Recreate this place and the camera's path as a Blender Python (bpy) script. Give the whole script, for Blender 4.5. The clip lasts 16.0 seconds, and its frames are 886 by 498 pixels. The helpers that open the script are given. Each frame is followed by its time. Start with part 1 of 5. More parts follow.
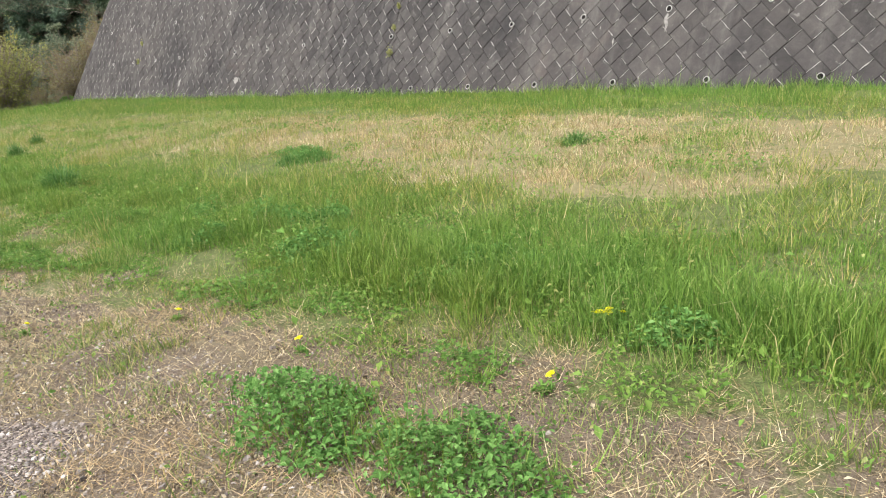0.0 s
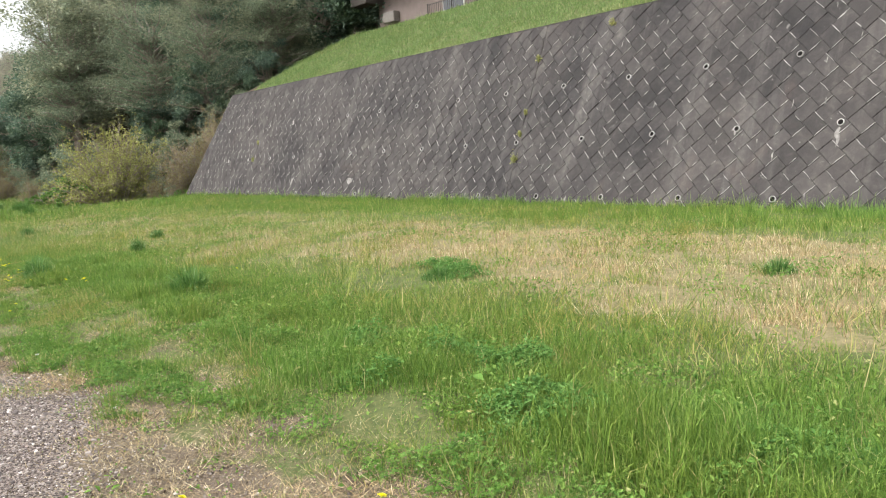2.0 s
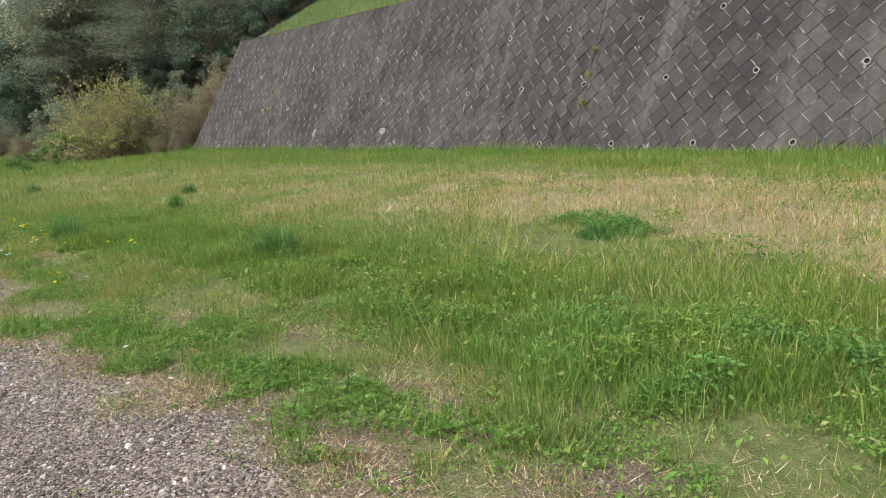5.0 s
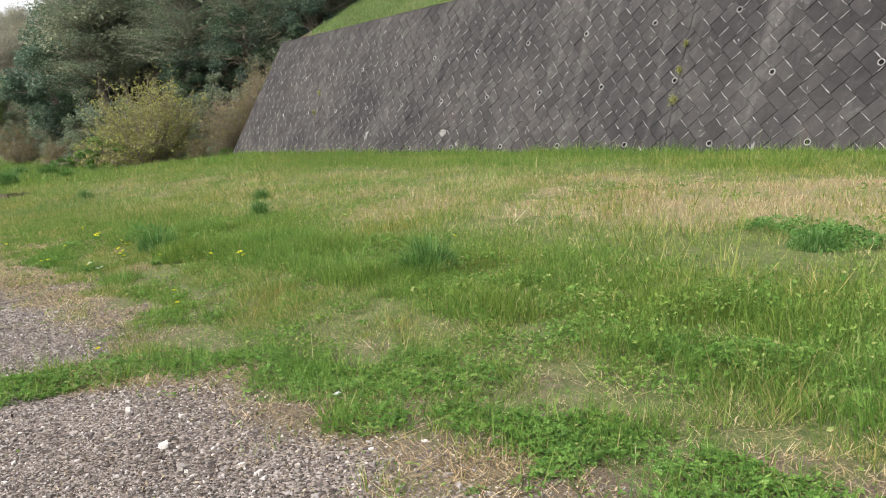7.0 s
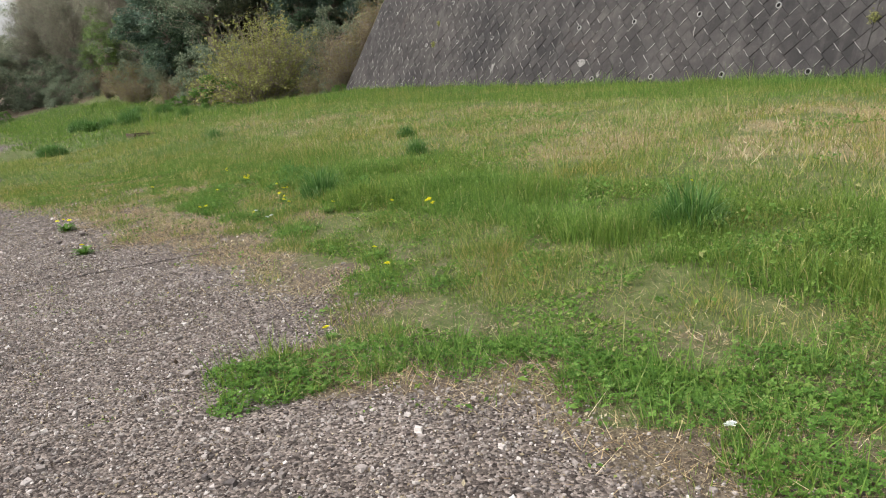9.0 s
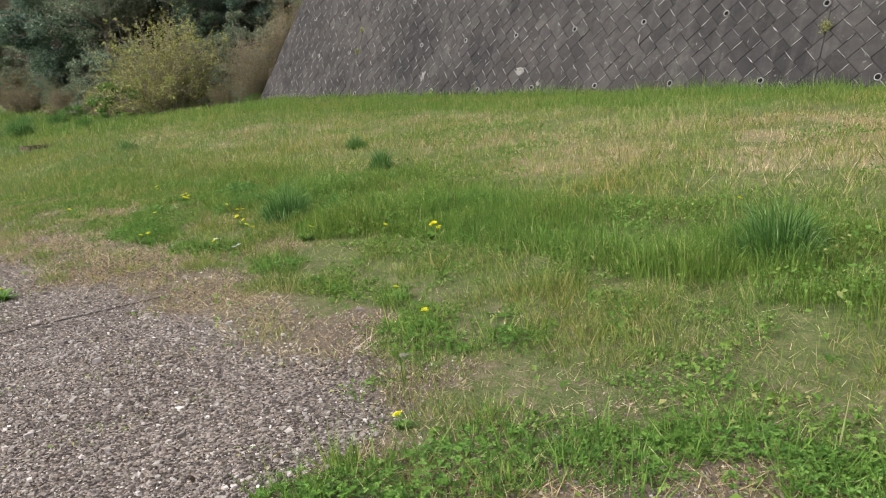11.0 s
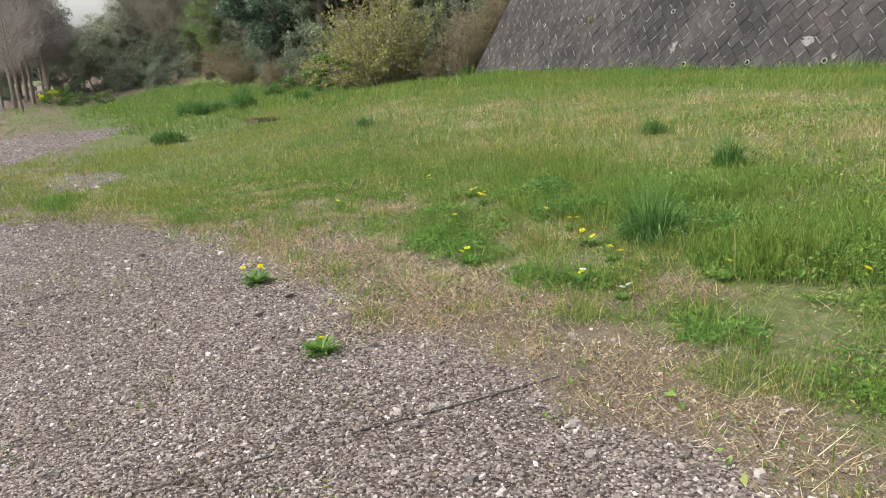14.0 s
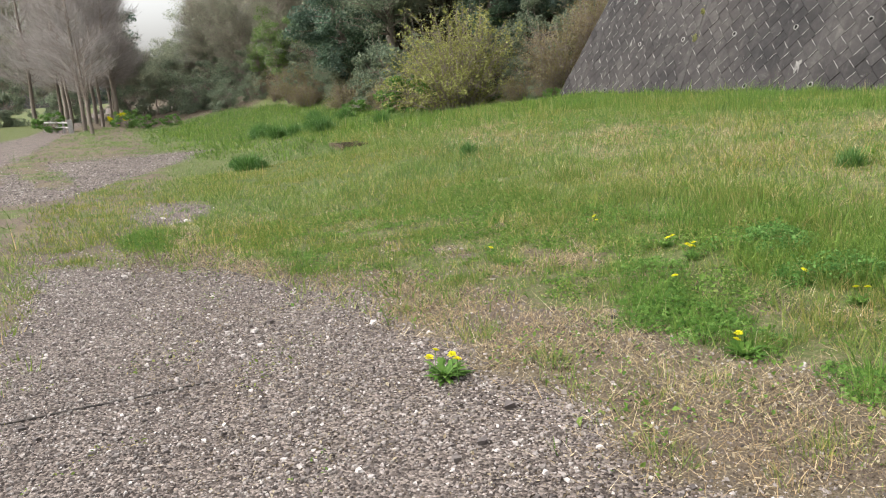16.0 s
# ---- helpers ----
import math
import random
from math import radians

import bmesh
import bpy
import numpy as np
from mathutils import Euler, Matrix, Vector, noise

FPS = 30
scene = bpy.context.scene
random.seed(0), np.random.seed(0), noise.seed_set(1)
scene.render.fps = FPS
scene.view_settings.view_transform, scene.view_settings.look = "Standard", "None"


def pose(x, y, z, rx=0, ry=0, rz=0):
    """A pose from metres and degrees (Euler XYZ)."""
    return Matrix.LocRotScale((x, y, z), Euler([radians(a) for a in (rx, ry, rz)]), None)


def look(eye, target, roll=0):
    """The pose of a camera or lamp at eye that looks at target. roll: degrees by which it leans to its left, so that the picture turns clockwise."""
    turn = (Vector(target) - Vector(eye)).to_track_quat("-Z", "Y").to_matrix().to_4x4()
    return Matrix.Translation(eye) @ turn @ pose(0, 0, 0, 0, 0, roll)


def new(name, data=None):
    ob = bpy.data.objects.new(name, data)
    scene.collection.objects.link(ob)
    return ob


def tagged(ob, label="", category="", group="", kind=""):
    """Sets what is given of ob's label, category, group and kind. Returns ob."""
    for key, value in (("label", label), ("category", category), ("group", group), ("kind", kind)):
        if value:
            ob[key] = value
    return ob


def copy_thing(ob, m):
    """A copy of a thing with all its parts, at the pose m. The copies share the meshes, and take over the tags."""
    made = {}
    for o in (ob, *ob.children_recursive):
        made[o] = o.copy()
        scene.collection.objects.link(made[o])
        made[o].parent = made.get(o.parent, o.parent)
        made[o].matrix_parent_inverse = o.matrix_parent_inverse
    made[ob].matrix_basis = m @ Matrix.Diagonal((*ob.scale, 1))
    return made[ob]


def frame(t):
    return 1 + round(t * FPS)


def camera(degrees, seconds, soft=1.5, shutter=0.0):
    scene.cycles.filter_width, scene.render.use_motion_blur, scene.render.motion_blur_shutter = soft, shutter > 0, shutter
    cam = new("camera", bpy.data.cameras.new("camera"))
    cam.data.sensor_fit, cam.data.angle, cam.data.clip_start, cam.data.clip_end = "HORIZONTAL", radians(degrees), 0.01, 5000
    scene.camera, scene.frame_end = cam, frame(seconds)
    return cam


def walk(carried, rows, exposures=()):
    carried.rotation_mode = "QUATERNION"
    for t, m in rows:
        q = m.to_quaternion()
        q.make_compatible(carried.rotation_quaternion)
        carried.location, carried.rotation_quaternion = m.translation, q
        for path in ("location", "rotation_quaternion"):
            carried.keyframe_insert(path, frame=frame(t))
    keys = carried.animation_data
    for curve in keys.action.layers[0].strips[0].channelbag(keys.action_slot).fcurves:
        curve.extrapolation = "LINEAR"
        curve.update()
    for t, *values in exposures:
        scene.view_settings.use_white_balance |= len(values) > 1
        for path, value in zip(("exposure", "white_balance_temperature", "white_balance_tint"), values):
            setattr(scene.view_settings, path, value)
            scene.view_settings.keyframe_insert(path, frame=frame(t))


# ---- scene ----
cam = camera(60.2, 16.0, 1.1)
PATH = [
    (0, (15.234, -14.16, 1.657), (13.849, -12.806, 1.157), -4.3),
    (0.5, (14.826, -14.104, 1.639), (13.411, -12.762, 1.196), -3.6),
    (1, (14.474, -14.052, 1.668), (12.989, -12.76, 1.311), -3.2),
    (1.5, (14.034, -14.073, 1.754), (12.506, -12.812, 1.48), -2.8),
    (2, (13.598, -14.027, 1.744), (12.049, -12.783, 1.516), -2.4),
    (2.5, (13.157, -13.989, 1.694), (11.586, -12.77, 1.481), -2.2),
    (3, (12.732, -14.01, 1.699), (11.161, -12.799, 1.447), -2.5),
    (3.2, (12.554, -14.015, 1.679), (10.996, -12.793, 1.399), -2.5),
    (5.3, (10.658, -14.218, 1.518), (9.14, -12.961, 1.18), -2.8),
    (5.5, (10.48, -14.289, 1.534), (8.944, -13.05, 1.209), -2.8),
    (6, (9.952, -14.381, 1.483), (8.415, -13.146, 1.146), -2.8),
    (6.5, (9.485, -14.519, 1.491), (7.954, -13.277, 1.158), -3.1),
    (7, (9.072, -14.602, 1.492), (7.531, -13.369, 1.167), -3.1),
    (7.5, (8.591, -14.591, 1.503), (7.053, -13.359, 1.16), -3.3),
    (8, (8.147, -14.676, 1.471), (6.567, -13.51, 1.091), -3.4),
    (8.5, (7.724, -14.766, 1.445), (6.092, -13.691, 1.023), -3.6),
    (9, (7.257, -14.826, 1.448), (5.601, -13.808, 0.978), -4.2),
    (9.2, (7.119, -14.857, 1.425), (5.445, -13.874, 0.942), -4.6),
    (11.3, (5.479, -14.917, 1.421), (4.004, -13.648, 0.958), -3.3),
    (11.5, (5.279, -14.876, 1.422), (3.82, -13.589, 0.958), -3.0),
    (12, (4.824, -14.769, 1.467), (3.366, -13.476, 1.017), -2.7),
    (12.5, (4.375, -14.778, 1.465), (2.859, -13.544, 1.042), -2.5),
    (13, (3.869, -14.808, 1.43), (2.264, -13.706, 0.97), -3.0),
    (13.5, (3.396, -14.916, 1.422), (1.714, -13.949, 0.935), -3.3),
    (14, (2.971, -15.07, 1.427), (1.229, -14.221, 0.933), -3.7),
    (14.5, (2.448, -15.126, 1.427), (0.688, -14.31, 0.939), -4.0),
    (15, (1.978, -15.224, 1.414), (0.19, -14.453, 0.955), -3.8),
    (15.5, (1.525, -15.356, 1.418), (-0.274, -14.602, 0.977), -3.5),
    (16, (1.029, -15.379, 1.426), (-0.779, -14.638, 0.996), -3.8),
]
walk(cam, [(t, look(eye, target, roll)) for t, eye, target, roll in PATH],
     [(0, 1.6), (2, 1.6), (3, 1.46), (5.3, 1.2), (6, 1.36), (8, 1.3), (9, 1.1), (12.5, 1.13), (13, 1.3), (14, 1.25), (16, 1.36)])

# world and sun: overcast spring day
world = bpy.data.worlds.new("overcast")
scene.world = world
world.use_nodes = True
wn = world.node_tree
wn.nodes.clear()
sky = wn.nodes.new("ShaderNodeTexSky")
sky.sky_type = "NISHITA"
sky.sun_disc = False
sky.sun_elevation = radians(48)
sky.sun_rotation = radians(200)
sky.dust_density = 6.0
sky.air_density = 1.2
hsv = wn.nodes.new("ShaderNodeHueSaturation")
hsv.inputs["Saturation"].default_value = 0.18
bg = wn.nodes.new("ShaderNodeBackground")
bg.inputs["Strength"].default_value = 0.15
wout = wn.nodes.new("ShaderNodeOutputWorld")
wn.links.new(sky.outputs[0], hsv.inputs["Color"])
wn.links.new(hsv.outputs[0], bg.inputs["Color"])
wn.links.new(bg.outputs[0], wout.inputs["Surface"])

sun_data = bpy.data.lights.new("sun", "SUN")
sun_data.energy = 0.55
sun_data.angle = radians(40)
sun_data.color = (1.0, 0.96, 0.9)
sun = new("sun", sun_data)
sun.matrix_world = look((8, -30, 40), (0, -4, 0))

# ---------------------------------------------------------------- materials


def nodes_of(name):
    m = bpy.data.materials.new(name)
    m.use_nodes = True
    t = m.node_tree
    b = t.nodes["Principled BSDF"]
    return m, t, b


def noise_node(t, scale, detail=4.0, rough=0.6, coord=None, dist=0.0):
    n = t.nodes.new("ShaderNodeTexNoise")
    n.inputs["Scale"].default_value = scale
    n.inputs["Detail"].default_value = detail
    n.inputs["Roughness"].default_value = rough
    n.inputs["Distortion"].default_value = dist
    if coord is not None:
        t.links.new(coord, n.inputs["Vector"])
    return n.outputs["Fac"]


def ramp(t, fac, stops):
    r = t.nodes.new("ShaderNodeValToRGB")
    while len(r.color_ramp.elements) < len(stops):
        r.color_ramp.elements.new(0.5)
    for e, (p, c) in zip(r.color_ramp.elements, stops):
        e.position = p
        e.color = (*c, 1) if len(c) == 3 else c
    t.links.new(fac, r.inputs[0])
    return r.outputs[0]


def mix(t, fac, a, b, mode="MIX"):
    m = t.nodes.new("ShaderNodeMix")
    m.data_type = "RGBA"
    m.blend_type = mode
    for sock, v in ((m.inputs[0], fac), (m.inputs[6], a), (m.inputs[7], b)):
        if isinstance(v, (int, float)):
            sock.default_value = v
        elif isinstance(v, tuple):
            sock.default_value = (*v, 1)
        else:
            t.links.new(v, sock)
    return m.outputs[2]


def math_node(t, op, a, b=0.0):
    m = t.nodes.new("ShaderNodeMath")
    m.operation = op
    for sock, v in zip(m.inputs, (a, b)):
        if isinstance(v, (int, float)):
            sock.default_value = v
        else:
            t.links.new(v, sock)
    return m.outputs[0]


def bump(t, b, fac, strength=0.3, dist=0.01):
    n = t.nodes.new("ShaderNodeBump")
    n.inputs["Strength"].default_value = strength
    n.inputs["Distance"].default_value = dist
    t.links.new(fac, n.inputs["Height"])
    t.links.new(n.outputs[0], b.inputs["Normal"])


def world_coord(t):
    return t.nodes.new("ShaderNodeNewGeometry").outputs["Position"]


def leaf_material(name, stops, patch=0.5, rough=0.6, translucent=0.35, patch_tint=(0.8, 0.85, 0.6)):
    """Foliage: one tone a leaf, broad drifts of a second tone, light shining through."""
    m, t, b = nodes_of(name)
    geo = t.nodes.new("ShaderNodeNewGeometry")
    col = ramp(t, geo.outputs["Random Per Island"], [(q, (c[0] * 0.69, c[1] * 0.73, c[2] * 0.72)) for q, c in stops])
    drift = noise_node(t, patch, 3.0, 0.55, geo.outputs["Position"])
    drift = ramp(t, drift, [(0.35, (0, 0, 0)), (0.65, (1, 1, 1))])
    col = mix(t, drift, col, mix(t, 1.0, col, patch_tint, "MULTIPLY"))
    t.links.new(col, b.inputs["Base Color"])
    b.inputs["Roughness"].default_value = rough
    b.inputs["Specular IOR Level"].default_value = 0.25
    tr = t.nodes.new("ShaderNodeBsdfTranslucent")
    t.links.new(col, tr.inputs["Color"])
    mx = t.nodes.new("ShaderNodeMixShader")
    mx.inputs[0].default_value = translucent
    t.links.new(b.outputs[0], mx.inputs[1])
    t.links.new(tr.outputs[0], mx.inputs[2])
    t.links.new(mx.outputs[0], t.nodes["Material Output"].inputs["Surface"])
    return m


M_LUSH = leaf_material("lush_grass", [(0, (0.07, 0.15, 0.026)), (0.45, (0.15, 0.28, 0.045)), (0.85, (0.24, 0.38, 0.072)), (0.96, (0.30, 0.41, 0.11)), (1, (0.58, 0.52, 0.27))], 0.6, patch_tint=(1.15, 0.96, 0.9))
M_SHORT = leaf_material("short_grass", [(0, (0.085, 0.16, 0.03)), (0.45, (0.19, 0.31, 0.06)), (0.8, (0.32, 0.40, 0.11)), (1, (0.60, 0.50, 0.26))], 0.9, patch_tint=(1.12, 0.9, 0.82))
M_FIELD = leaf_material("field_grass", [(0, (0.10, 0.18, 0.035)), (0.5, (0.21, 0.32, 0.06)), (0.82, (0.36, 0.42, 0.12)), (1, (0.66, 0.54, 0.28))], 0.4, patch_tint=(1.18, 0.95, 0.88))
M_DRY = leaf_material("dry_straw", [(0, (0.22, 0.15, 0.075)), (0.35, (0.47, 0.345, 0.19)), (0.75, (0.72, 0.56, 0.345)), (1, (0.98, 0.85, 0.60))], 0.5, 0.7, 0.25, (0.95, 0.86, 0.80))
M_REED = leaf_material("dark_grass", [(0, (0.05, 0.125, 0.03)), (0.5, (0.12, 0.25, 0.06)), (0.9, (0.22, 0.38, 0.12)), (1, (0.42, 0.52, 0.28))], 1.0, 0.5)
M_CLOVER = leaf_material("clover", [(0, (0.07, 0.15, 0.028)), (0.5, (0.14, 0.27, 0.048)), (0.9, (0.215, 0.37, 0.08)), (1, (0.31, 0.43, 0.13))], 2.0, 0.7)
M_MUGWORT = leaf_material("bluish_weed", [(0, (0.075, 0.165, 0.036)), (0.5, (0.14, 0.28, 0.064)), (0.9, (0.21, 0.37, 0.10)), (1, (0.27, 0.42, 0.14))], 2.0, 0.85, 0.35, (0.95, 1.0, 0.95))
M_WEED = leaf_material("mixed_weed", [(0, (0.08, 0.17, 0.03)), (0.5, (0.155, 0.29, 0.055)), (0.9, (0.25, 0.39, 0.09)), (1, (0.45, 0.44, 0.20))], 1.5, 0.85, 0.35, (1.1, 0.95, 0.85))
# distance haze is mixed into this leaf colour: paler and bluer
M_EVERGREEN = leaf_material("hazed_evergreen_leaf", [(0, (0.105, 0.16, 0.13)), (0.6, (0.16, 0.225, 0.18)), (0.92, (0.225, 0.30, 0.235)), (1, (0.38, 0.45, 0.38))], 0.6, 0.45, 0.4)
# dull green leaf, with pale bluish haze added to its tones
M_MIXED = leaf_material("hazed_mixed_leaf", [(0, (0.22, 0.255, 0.19)), (0.5, (0.345, 0.385, 0.275)), (1, (0.51, 0.53, 0.375))], 0.5, 0.6, 0.42, (1.04, 0.92, 0.88))
M_YELLOW = leaf_material("yellow_green_leaf", [(0, (0.25, 0.26, 0.075)), (0.5, (0.42, 0.42, 0.14)), (1, (0.62, 0.60, 0.23))], 1.0, 0.6, 0.4, (0.95, 0.9, 0.85))
M_YOUNG = leaf_material("young_leaf", [(0, (0.12, 0.25, 0.06)), (0.5, (0.19, 0.35, 0.09)), (1, (0.34, 0.47, 0.17))], 1.2, 0.6)
M_FRESH = leaf_material("fresh_tree_leaf", [(0, (0.16, 0.24, 0.09)), (0.5, (0.26, 0.36, 0.14)), (1, (0.42, 0.50, 0.23))], 1.2, 0.6)
M_BROWNLEAF = leaf_material("dead_leaf", [(0, (0.24, 0.17, 0.105)), (0.5, (0.38, 0.29, 0.18)), (0.85, (0.52, 0.42, 0.27)), (1, (0.42, 0.44, 0.22))], 1.0, 0.75, 0.3)
M_LITTER = leaf_material("leaf_litter", [(0, (0.05, 0.036, 0.026)), (0.4, (0.16, 0.115, 0.078)), (0.72, (0.34, 0.265, 0.175)), (1, (0.62, 0.52, 0.37))], 1.5, 0.85, 0.1, (0.85, 0.8, 0.8))
# reddish-grey twigs, lightened to hold the haze of the far trees
M_TWIG = leaf_material("hazed_twig", [(0, (0.36, 0.31, 0.30)), (0.6, (0.49, 0.43, 0.42)), (1, (0.62, 0.56, 0.53))], 0.4, 0.8, 0.35, (0.95, 0.9, 0.9))
# olive green lifted in tone to include haze over the slope
M_BOUGH = leaf_material("hazed_olive_bough", [(0, (0.16, 0.205, 0.145)), (0.5, (0.265, 0.32, 0.225)), (1, (0.41, 0.455, 0.31))], 0.5, 0.6, 0.42, (1.02, 0.94, 0.9))
M_BANK = leaf_material("bank_grass", [(0, (0.10, 0.17, 0.05)), (0.5, (0.18, 0.285, 0.085)), (0.9, (0.28, 0.385, 0.14)), (1, (0.46, 0.46, 0.25))], 0.7, patch_tint=(1.1, 0.96, 0.95))
# grey-brown budding twigs; their pale tone has haze in it
M_BUD = leaf_material("hazed_budding_twig", [(0, (0.30, 0.26, 0.22)), (0.5, (0.43, 0.385, 0.325)), (1, (0.53, 0.51, 0.37))], 0.3, 0.8, 0.35, (1.0, 0.92, 0.92))


def bark_material():
    m, t, b = nodes_of("bark")
    p = world_coord(t)
    mp = t.nodes.new("ShaderNodeMapping")
    mp.inputs["Scale"].default_value = (9, 9, 1.4)
    t.links.new(p, mp.inputs[0])
    f = noise_node(t, 2.0, 6, 0.7, mp.outputs[0])
    t.links.new(ramp(t, f, [(0.3, (0.13, 0.105, 0.088)), (0.7, (0.31, 0.26, 0.22))]), b.inputs["Base Color"])
    b.inputs["Roughness"].default_value = 0.9
    bump(t, b, f, 0.7, 0.03)
    return m


M_BARK = bark_material()


def block_material():
    m, t, b = nodes_of("aged_concrete")
    geo = t.nodes.new("ShaderNodeNewGeometry")
    p = geo.outputs["Position"]
    info = t.nodes.new("ShaderNodeObjectInfo")
    rnd = math_node(t, "FRACT", math_node(t, "ADD", info.outputs["Random"], geo.outputs["Random Per Island"]))
    base = ramp(t, rnd, [(0, (0.033, 0.0305, 0.0298)), (0.5, (0.041, 0.038, 0.037)), (0.95, (0.050, 0.0465, 0.045)), (1, (0.056, 0.0525, 0.05))])
    big = ramp(t, noise_node(t, 0.45, 4, 0.6, p), [(0.3, (0.62, 0.62, 0.65)), (0.7, (1.35, 1.32, 1.28))])
    col = mix(t, 1.0, base, big, "MULTIPLY")
    mp = t.nodes.new("ShaderNodeMapping")
    mp.inputs["Scale"].default_value = (2.2, 0.3, 0.16)
    t.links.new(p, mp.inputs[0])
    run = ramp(t, noise_node(t, 1.0, 5, 0.65, mp.outputs[0]), [(0.52, (0, 0, 0)), (0.72, (1, 1, 1))])
    col = mix(t, math_node(t, "MULTIPLY", run, 0.35), col, (0.125, 0.117, 0.110))
    fine = noise_node(t, 60, 5, 0.7, p)
    col = mix(t, 1.0, col, ramp(t, fine, [(0.25, (0.75, 0.75, 0.75)), (0.75, (1.2, 1.2, 1.2))]), "MULTIPLY")
    blotch = ramp(t, noise_node(t, 4.5, 6, 0.7, p, 0.6), [(0.3, (0.72, 0.72, 0.73)), (0.55, (1.0, 1.0, 1.0)), (0.75, (1.55, 1.52, 1.46))])
    col = mix(t, 1.0, col, blotch, "MULTIPLY")
    chalk = ramp(t, noise_node(t, 1.7, 5, 0.7, p, 1.5), [(0.62, (0, 0, 0)), (0.78, (1, 1, 1))])
    col = mix(t, math_node(t, "MULTIPLY", chalk, 0.5), col, (0.17, 0.162, 0.155))
    spots = ramp(t, noise_node(t, 8.0, 3, 0.5, p), [(0.69, (0, 0, 0)), (0.74, (1, 1, 1))])
    col = mix(t, math_node(t, "MULTIPLY", spots, 0.4), col, (0.22, 0.21, 0.20))
    rust = ramp(t, noise_node(t, 0.8, 4, 0.6, p, 1.0), [(0.62, (0, 0, 0)), (0.8, (1, 1, 1))])
    col = mix(t, math_node(t, "MULTIPLY", rust, 0.3), col, (0.115, 0.086, 0.073))
    t.links.new(col, b.inputs["Base Color"])
    b.inputs["Roughness"].default_value = 0.92
    b.inputs["Specular IOR Level"].default_value = 0.2
    bump(t, b, fine, 0.5, 0.006)
    return m


M_BLOCK = block_material()


def plain_material(name, c1, c2, scale=8.0, rough=0.8, strength=0.3, metal=0.0):
    m, t, b = nodes_of(name)
    p = world_coord(t)
    f = noise_node(t, scale, 5, 0.65, p)
    t.links.new(ramp(t, f, [(0.3, c1), (0.7, c2)]), b.inputs["Base Color"])
    b.inputs["Roughness"].default_value = rough
    b.inputs["Metallic"].default_value = metal
    b.inputs["Specular IOR Level"].default_value = 0.0 if name == "bore_shade" else (0.2 if rough > 0.7 else 0.5)
    bump(t, b, f, strength, 0.01)
    return m


# mortar tone set dark so that it carries the shade in the joints
M_MORTAR = plain_material("shaded_joint", (0.020, 0.019, 0.018), (0.05, 0.047, 0.044), 6)
M_LIME = plain_material("lime_mortar", (0.11, 0.104, 0.098), (0.36, 0.345, 0.325), 5)
M_STAIN = plain_material("old_lime_stain", (0.075, 0.07, 0.066), (0.24, 0.23, 0.215), 14)
M_PVC = plain_material("weathered_pvc", (0.16, 0.155, 0.148), (0.42, 0.405, 0.385), 9, 0.6, 0.2)
# near-black without gloss: painted shade for the inside of the pipes
M_BORE_SHADE = plain_material("bore_shade", (0.006, 0.006, 0.006), (0.015, 0.014, 0.013), 8)
# pinkish brown render, darkened further for the shade under the eave
M_HOUSE = plain_material("shaded_house_render", (0.115, 0.092, 0.085), (0.15, 0.12, 0.11), 2.0, 0.85, 0.1)
M_ROOF = plain_material("dark_eave", (0.035, 0.03, 0.027), (0.06, 0.05, 0.045), 3.0)
# beige taken down in tone: the eave's shadow is in the colour
M_BEIGE = plain_material("shaded_beige_metal", (0.11, 0.10, 0.09), (0.145, 0.13, 0.118), 4.0, 0.5, 0.05)
M_IRON = plain_material("dark_iron", (0.018, 0.015, 0.014), (0.04, 0.033, 0.03), 12, 0.5, 0.1, 0.6)
M_WHITEPAINT = plain_material("weathered_white_paint", (0.26, 0.25, 0.24), (0.40, 0.39, 0.37), 9, 0.6, 0.1)
M_ROPE = plain_material("dirty_rope", (0.03, 0.027, 0.026), (0.12, 0.105, 0.095), 60, 0.9, 0.6)
M_RUST = plain_material("rusty_grate", (0.03, 0.02, 0.014), (0.10, 0.07, 0.045), 25, 0.8, 0.4)
M_PETAL = leaf_material("dandelion_yellow", [(0, (1.0, 0.88, 0.02)), (1, (1.0, 0.95, 0.04))], 3, 0.6, 0.3, (1, 0.95, 0.9))
M_FLUFF = leaf_material("white_bloom", [(0, (0.9, 0.9, 0.85)), (1, (1.0, 1.0, 0.98))], 3, 0.8, 0.3, (1, 1, 1))
M_GLASS = plain_material("window_glass", (0.03, 0.035, 0.04), (0.05, 0.055, 0.06), 1.0, 0.08, 0.0)
M_CAR = plain_material("silver_car_paint", (0.5, 0.51, 0.52), (0.56, 0.57, 0.58), 2.0, 0.25, 0.0, 0.5)
M_TYRE = plain_material("tyre_rubber", (0.015, 0.015, 0.015), (0.03, 0.03, 0.03), 20)


